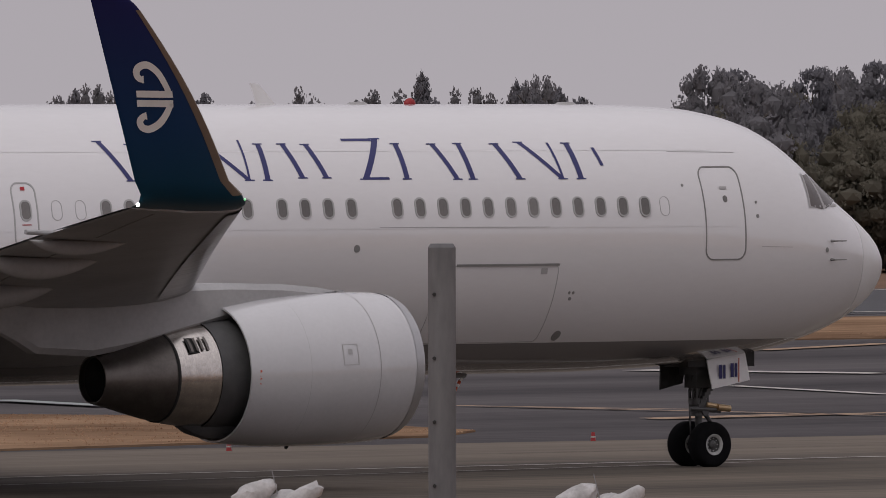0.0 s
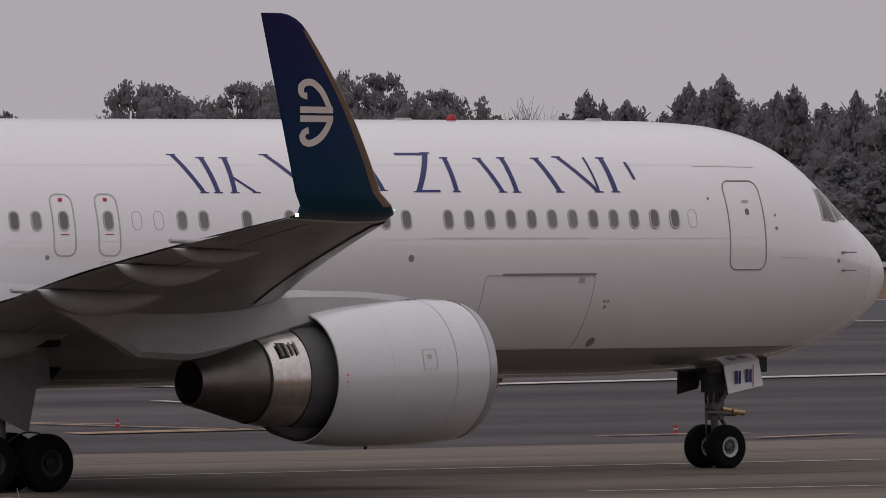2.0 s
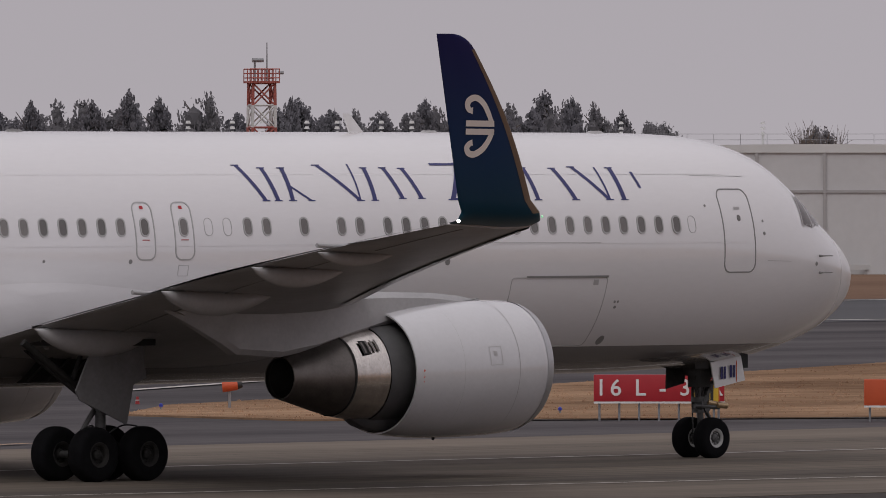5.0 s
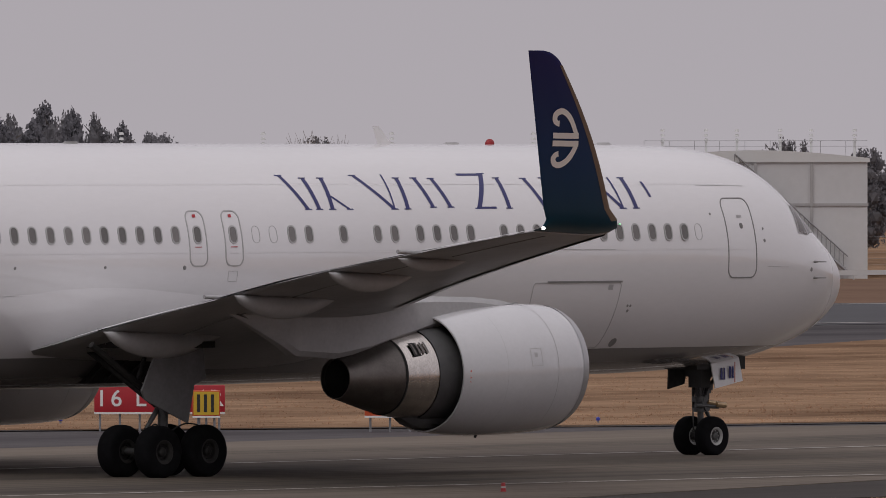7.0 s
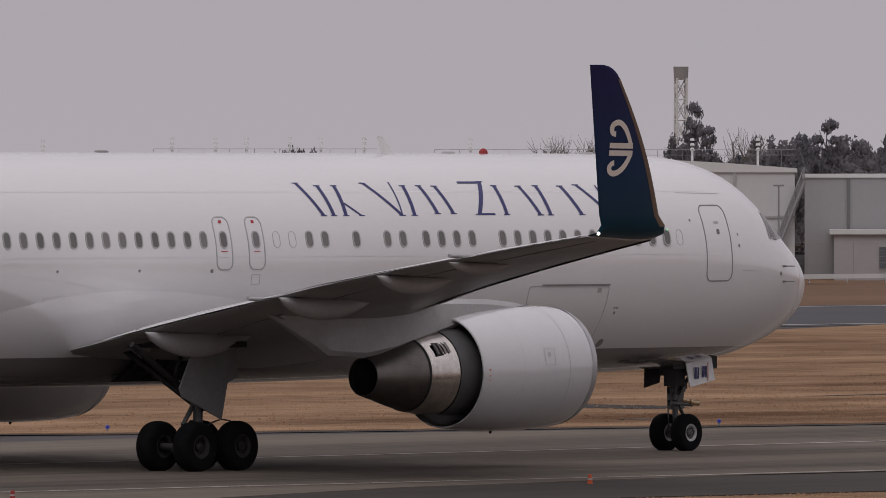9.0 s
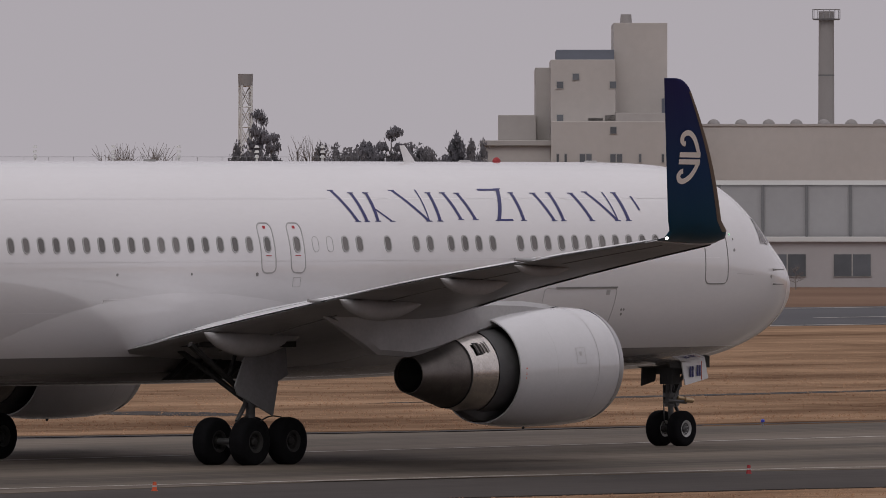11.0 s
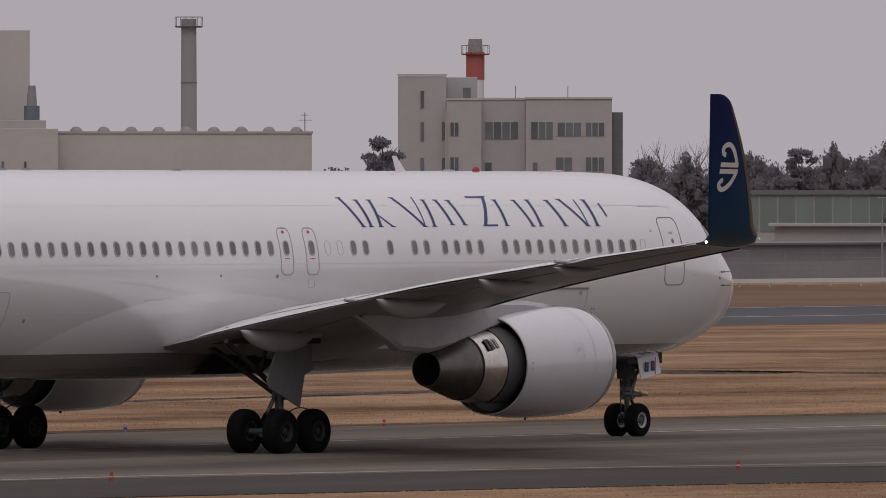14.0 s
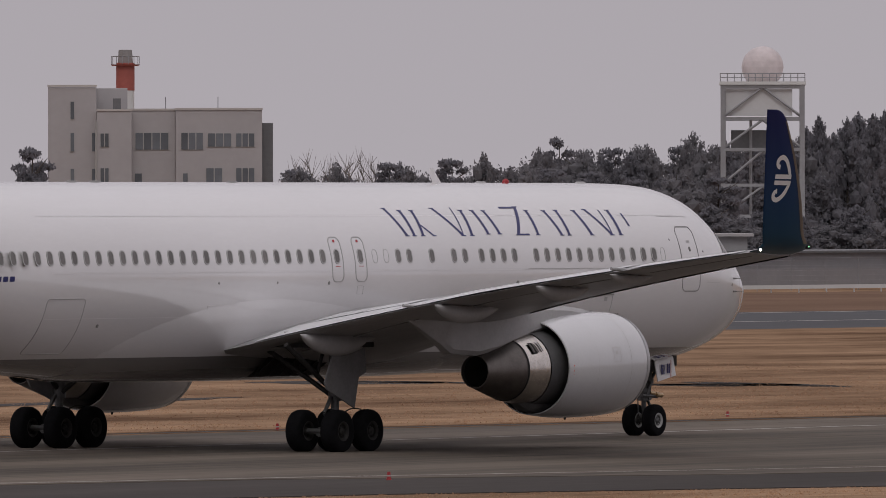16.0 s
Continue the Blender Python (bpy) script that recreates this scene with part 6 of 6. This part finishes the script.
def trunk(kind, seed):
    rng = random.Random(seed)
    bm = rod((0, 0, -.01), (0, 0, .92 if kind in ("conifer", "pine") else .62), .022, .006, 7)
    for k in range(9 if kind != "bare" else 16):
        z = rng.uniform(.25, .8)
        a, ln = rng.uniform(0, math.tau), rng.uniform(.15, .34) * (1.1 - z * .6)
        q = (ln * math.cos(a), ln * math.sin(a), min(z + ln * rng.uniform(.3, .9), .98))
        bm_rod(bm, (0, 0, z), q, .008, .003, 5)
        if kind == "bare":
            for j in range(7):
                s = rng.uniform(.3, 1)
                b = (q[0] * s, q[1] * s, z + (q[2] - z) * s)
                e = (b[0] + rng.uniform(-.13, .13), b[1] + rng.uniform(-.13, .13), min(b[2] + rng.uniform(.04, .17), 1.0))
                bm_rod(bm, b, e, .003, .0015, 4)
    return bm


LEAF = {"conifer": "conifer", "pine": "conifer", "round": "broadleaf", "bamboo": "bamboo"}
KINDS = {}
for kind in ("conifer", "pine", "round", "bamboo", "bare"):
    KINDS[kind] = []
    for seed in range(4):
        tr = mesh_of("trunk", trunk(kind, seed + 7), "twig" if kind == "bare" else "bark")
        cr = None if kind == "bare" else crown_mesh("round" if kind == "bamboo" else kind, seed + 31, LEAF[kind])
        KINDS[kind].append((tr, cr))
SAY = {"conifer": "dark pointed conifer in a winter wood", "pine": "dark pine with an open crown", "round": "dark round evergreen tree in a wood", "bamboo": "olive bamboo thicket at the wood's edge", "bare": "leafless pale tree in winter"}
rng_t = random.Random(5)


def tree(az, d, top, wide, kind):
    """A tree whose tip stands at the height top; wide is its breadth in metres."""
    tr, cr = KINDS[kind][rng_t.randrange(4)]
    t = thing("tree", SAY[kind], "tree", "trees round the airfield", at=facing(az, d, rng_t.uniform(0, 360)) @ Matrix.Diagonal((wide * 1.12, wide * 1.12, top * 1.03, 1)))
    o = new("trunk", tr)
    o.parent = t
    if cr:
        o = new("crown", cr)
        o.parent = t


def tips(rows, d, kinds, wide, spread=25):
    """Trees at bearings (degrees) whose tips have the given slopes (thousandths)."""
    for k, (az, s) in enumerate(rows):
        dd = d + rng_t.uniform(-spread, spread)
        tree(az, dd, HEIGHT + s * dd / 1000, 1.75 * wide * rng_t.uniform(.8, 1.2), kinds[k % len(kinds)])


def wood(az0, az1, d, low, high, n, kinds, wide, depth=40):
    """A stand of trees between two bearings, its tips between two slopes."""
    n = int(n * .5)
    for k in range(n):
        dd = d + rng_t.uniform(0, depth)
        tree(az0 + (az1 - az0) * (k + rng_t.uniform(.1, .9)) / n, dd, HEIGHT + rng_t.uniform(low, high) * dd / 1000, 1.9 * wide * rng_t.uniform(.8, 1.25), kinds[rng_t.randrange(len(kinds))])


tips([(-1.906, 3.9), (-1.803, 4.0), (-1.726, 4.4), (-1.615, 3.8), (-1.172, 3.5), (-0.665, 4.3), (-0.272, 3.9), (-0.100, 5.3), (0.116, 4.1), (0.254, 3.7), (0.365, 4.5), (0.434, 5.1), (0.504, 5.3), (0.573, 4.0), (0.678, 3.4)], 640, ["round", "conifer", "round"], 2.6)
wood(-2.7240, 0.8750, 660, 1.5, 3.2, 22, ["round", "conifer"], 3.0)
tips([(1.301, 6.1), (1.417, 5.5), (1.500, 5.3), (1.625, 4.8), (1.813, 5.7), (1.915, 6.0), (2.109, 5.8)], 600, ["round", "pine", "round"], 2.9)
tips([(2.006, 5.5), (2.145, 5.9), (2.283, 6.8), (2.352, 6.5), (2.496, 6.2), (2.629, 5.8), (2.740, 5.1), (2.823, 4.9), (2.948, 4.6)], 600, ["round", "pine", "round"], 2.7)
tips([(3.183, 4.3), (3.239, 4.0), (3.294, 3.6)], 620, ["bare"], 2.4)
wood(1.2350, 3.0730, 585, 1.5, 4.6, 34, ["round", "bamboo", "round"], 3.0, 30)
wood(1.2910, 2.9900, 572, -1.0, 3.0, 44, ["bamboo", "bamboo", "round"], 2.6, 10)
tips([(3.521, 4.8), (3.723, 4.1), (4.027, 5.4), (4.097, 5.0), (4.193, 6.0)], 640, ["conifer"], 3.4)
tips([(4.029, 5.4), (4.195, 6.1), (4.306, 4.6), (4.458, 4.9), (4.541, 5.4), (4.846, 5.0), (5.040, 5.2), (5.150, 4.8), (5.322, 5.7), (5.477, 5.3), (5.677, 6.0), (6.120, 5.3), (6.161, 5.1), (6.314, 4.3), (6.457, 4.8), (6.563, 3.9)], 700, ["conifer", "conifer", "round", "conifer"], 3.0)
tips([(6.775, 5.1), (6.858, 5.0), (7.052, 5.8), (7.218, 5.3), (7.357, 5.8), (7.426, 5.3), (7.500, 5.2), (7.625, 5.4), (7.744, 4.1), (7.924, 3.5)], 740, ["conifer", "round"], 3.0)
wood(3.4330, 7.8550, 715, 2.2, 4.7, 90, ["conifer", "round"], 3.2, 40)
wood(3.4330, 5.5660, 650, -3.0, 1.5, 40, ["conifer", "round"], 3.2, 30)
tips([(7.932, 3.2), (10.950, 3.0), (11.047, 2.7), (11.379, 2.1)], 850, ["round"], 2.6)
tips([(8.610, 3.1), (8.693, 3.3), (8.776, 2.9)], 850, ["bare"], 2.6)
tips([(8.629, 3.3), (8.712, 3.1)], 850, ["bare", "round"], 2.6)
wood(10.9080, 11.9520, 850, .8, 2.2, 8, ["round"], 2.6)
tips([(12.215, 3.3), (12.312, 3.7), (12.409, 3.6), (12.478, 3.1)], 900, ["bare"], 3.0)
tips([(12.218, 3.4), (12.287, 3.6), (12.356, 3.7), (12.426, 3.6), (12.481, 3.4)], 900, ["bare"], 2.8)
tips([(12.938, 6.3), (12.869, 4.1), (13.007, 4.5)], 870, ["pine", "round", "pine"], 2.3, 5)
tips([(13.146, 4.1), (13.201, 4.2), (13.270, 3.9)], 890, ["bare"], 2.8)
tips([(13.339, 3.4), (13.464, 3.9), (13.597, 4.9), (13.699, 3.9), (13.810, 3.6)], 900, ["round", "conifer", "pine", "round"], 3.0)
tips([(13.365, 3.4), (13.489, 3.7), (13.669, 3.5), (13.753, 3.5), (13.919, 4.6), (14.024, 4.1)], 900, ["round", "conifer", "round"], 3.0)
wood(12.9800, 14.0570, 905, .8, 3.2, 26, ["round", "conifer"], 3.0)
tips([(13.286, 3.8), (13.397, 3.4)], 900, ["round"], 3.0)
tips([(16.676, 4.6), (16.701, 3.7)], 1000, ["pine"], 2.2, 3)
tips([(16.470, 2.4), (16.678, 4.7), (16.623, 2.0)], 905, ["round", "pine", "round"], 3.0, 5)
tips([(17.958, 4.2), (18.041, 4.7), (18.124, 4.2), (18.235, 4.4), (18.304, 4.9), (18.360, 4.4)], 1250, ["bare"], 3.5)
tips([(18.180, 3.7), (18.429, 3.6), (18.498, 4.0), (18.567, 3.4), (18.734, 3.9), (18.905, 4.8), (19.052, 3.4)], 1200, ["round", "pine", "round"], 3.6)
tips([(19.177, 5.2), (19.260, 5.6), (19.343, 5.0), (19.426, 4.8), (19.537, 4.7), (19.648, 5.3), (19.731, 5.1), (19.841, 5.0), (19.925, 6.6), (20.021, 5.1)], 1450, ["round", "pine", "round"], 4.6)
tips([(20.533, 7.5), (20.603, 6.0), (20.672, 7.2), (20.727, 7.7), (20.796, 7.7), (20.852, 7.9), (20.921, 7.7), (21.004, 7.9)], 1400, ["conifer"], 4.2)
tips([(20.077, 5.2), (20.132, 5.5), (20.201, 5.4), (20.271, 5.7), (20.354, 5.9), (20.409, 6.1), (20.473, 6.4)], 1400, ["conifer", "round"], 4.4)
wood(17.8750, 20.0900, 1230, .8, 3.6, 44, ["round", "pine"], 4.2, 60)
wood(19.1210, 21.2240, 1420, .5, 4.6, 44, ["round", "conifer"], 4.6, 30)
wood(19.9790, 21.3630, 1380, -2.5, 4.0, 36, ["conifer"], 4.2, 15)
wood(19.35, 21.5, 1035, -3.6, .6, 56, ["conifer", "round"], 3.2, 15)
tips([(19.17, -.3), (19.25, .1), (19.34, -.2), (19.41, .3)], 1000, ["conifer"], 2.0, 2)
# shrubs at the far fence
wood(13.5060, 17.5780, 770, -6.9, -5.6, 10, ["bare"], 1.2, 4)


# ================= what moves =================
# seconds, place of the nose axle, heading in degrees
PATH = [(0, 5.20, 237.66, 36.64), (0.5, 8.38, 240.13, 36.70), (1, 11.57, 242.61, 36.79), (1.5, 14.77, 245.10, 36.88),
        (2, 17.99, 247.61, 36.97), (2.5, 21.20, 250.12, 37.08), (3, 24.43, 252.63, 37.17), (3.5, 27.68, 255.14, 37.24),
        (4, 30.94, 257.66, 37.31), (6.5, 47.56, 270.33, 37.21), (7, 50.95, 272.86, 37.11), (7.5, 54.36, 275.41, 37.06),
        (8, 57.78, 277.97, 37.05)]
PATH += [(8.5, 61.19, 280.55, 37.12), (9, 64.63, 283.15, 37.17), (11.5, 82.04, 296.37, 37.49), (12, 85.57, 299.03, 37.54),
         (12.5, 89.13, 301.72, 37.55), (13, 92.72, 304.45, 37.59), (13.5, 96.34, 307.21, 37.58), (14, 99.99, 309.98, 37.58),
         (14.5, 103.66, 312.78, 37.58), (15, 107.36, 315.61, 37.57), (15.5, 111.11, 318.43, 37.50), (16, 114.87, 321.27, 37.40)]


def motions():
    walk(airliner, [(t, pose(x, y, 0, 0, 0, turn)) for t, x, y, turn in PATH])
    way = [0.0]
    for p, q in zip(PATH, PATH[1:]):
        way.append(way[-1] + math.dist(p[1:3], q[1:3]))
    for wheel, x, y, r in WHEELS:
        walk(wheel, [(k / 15, pose(x, y, r, 0, math.degrees(float(np.interp(k / 15, [p[0] for p in PATH], way)) / r), 0)) for k in range(241)])


motions()
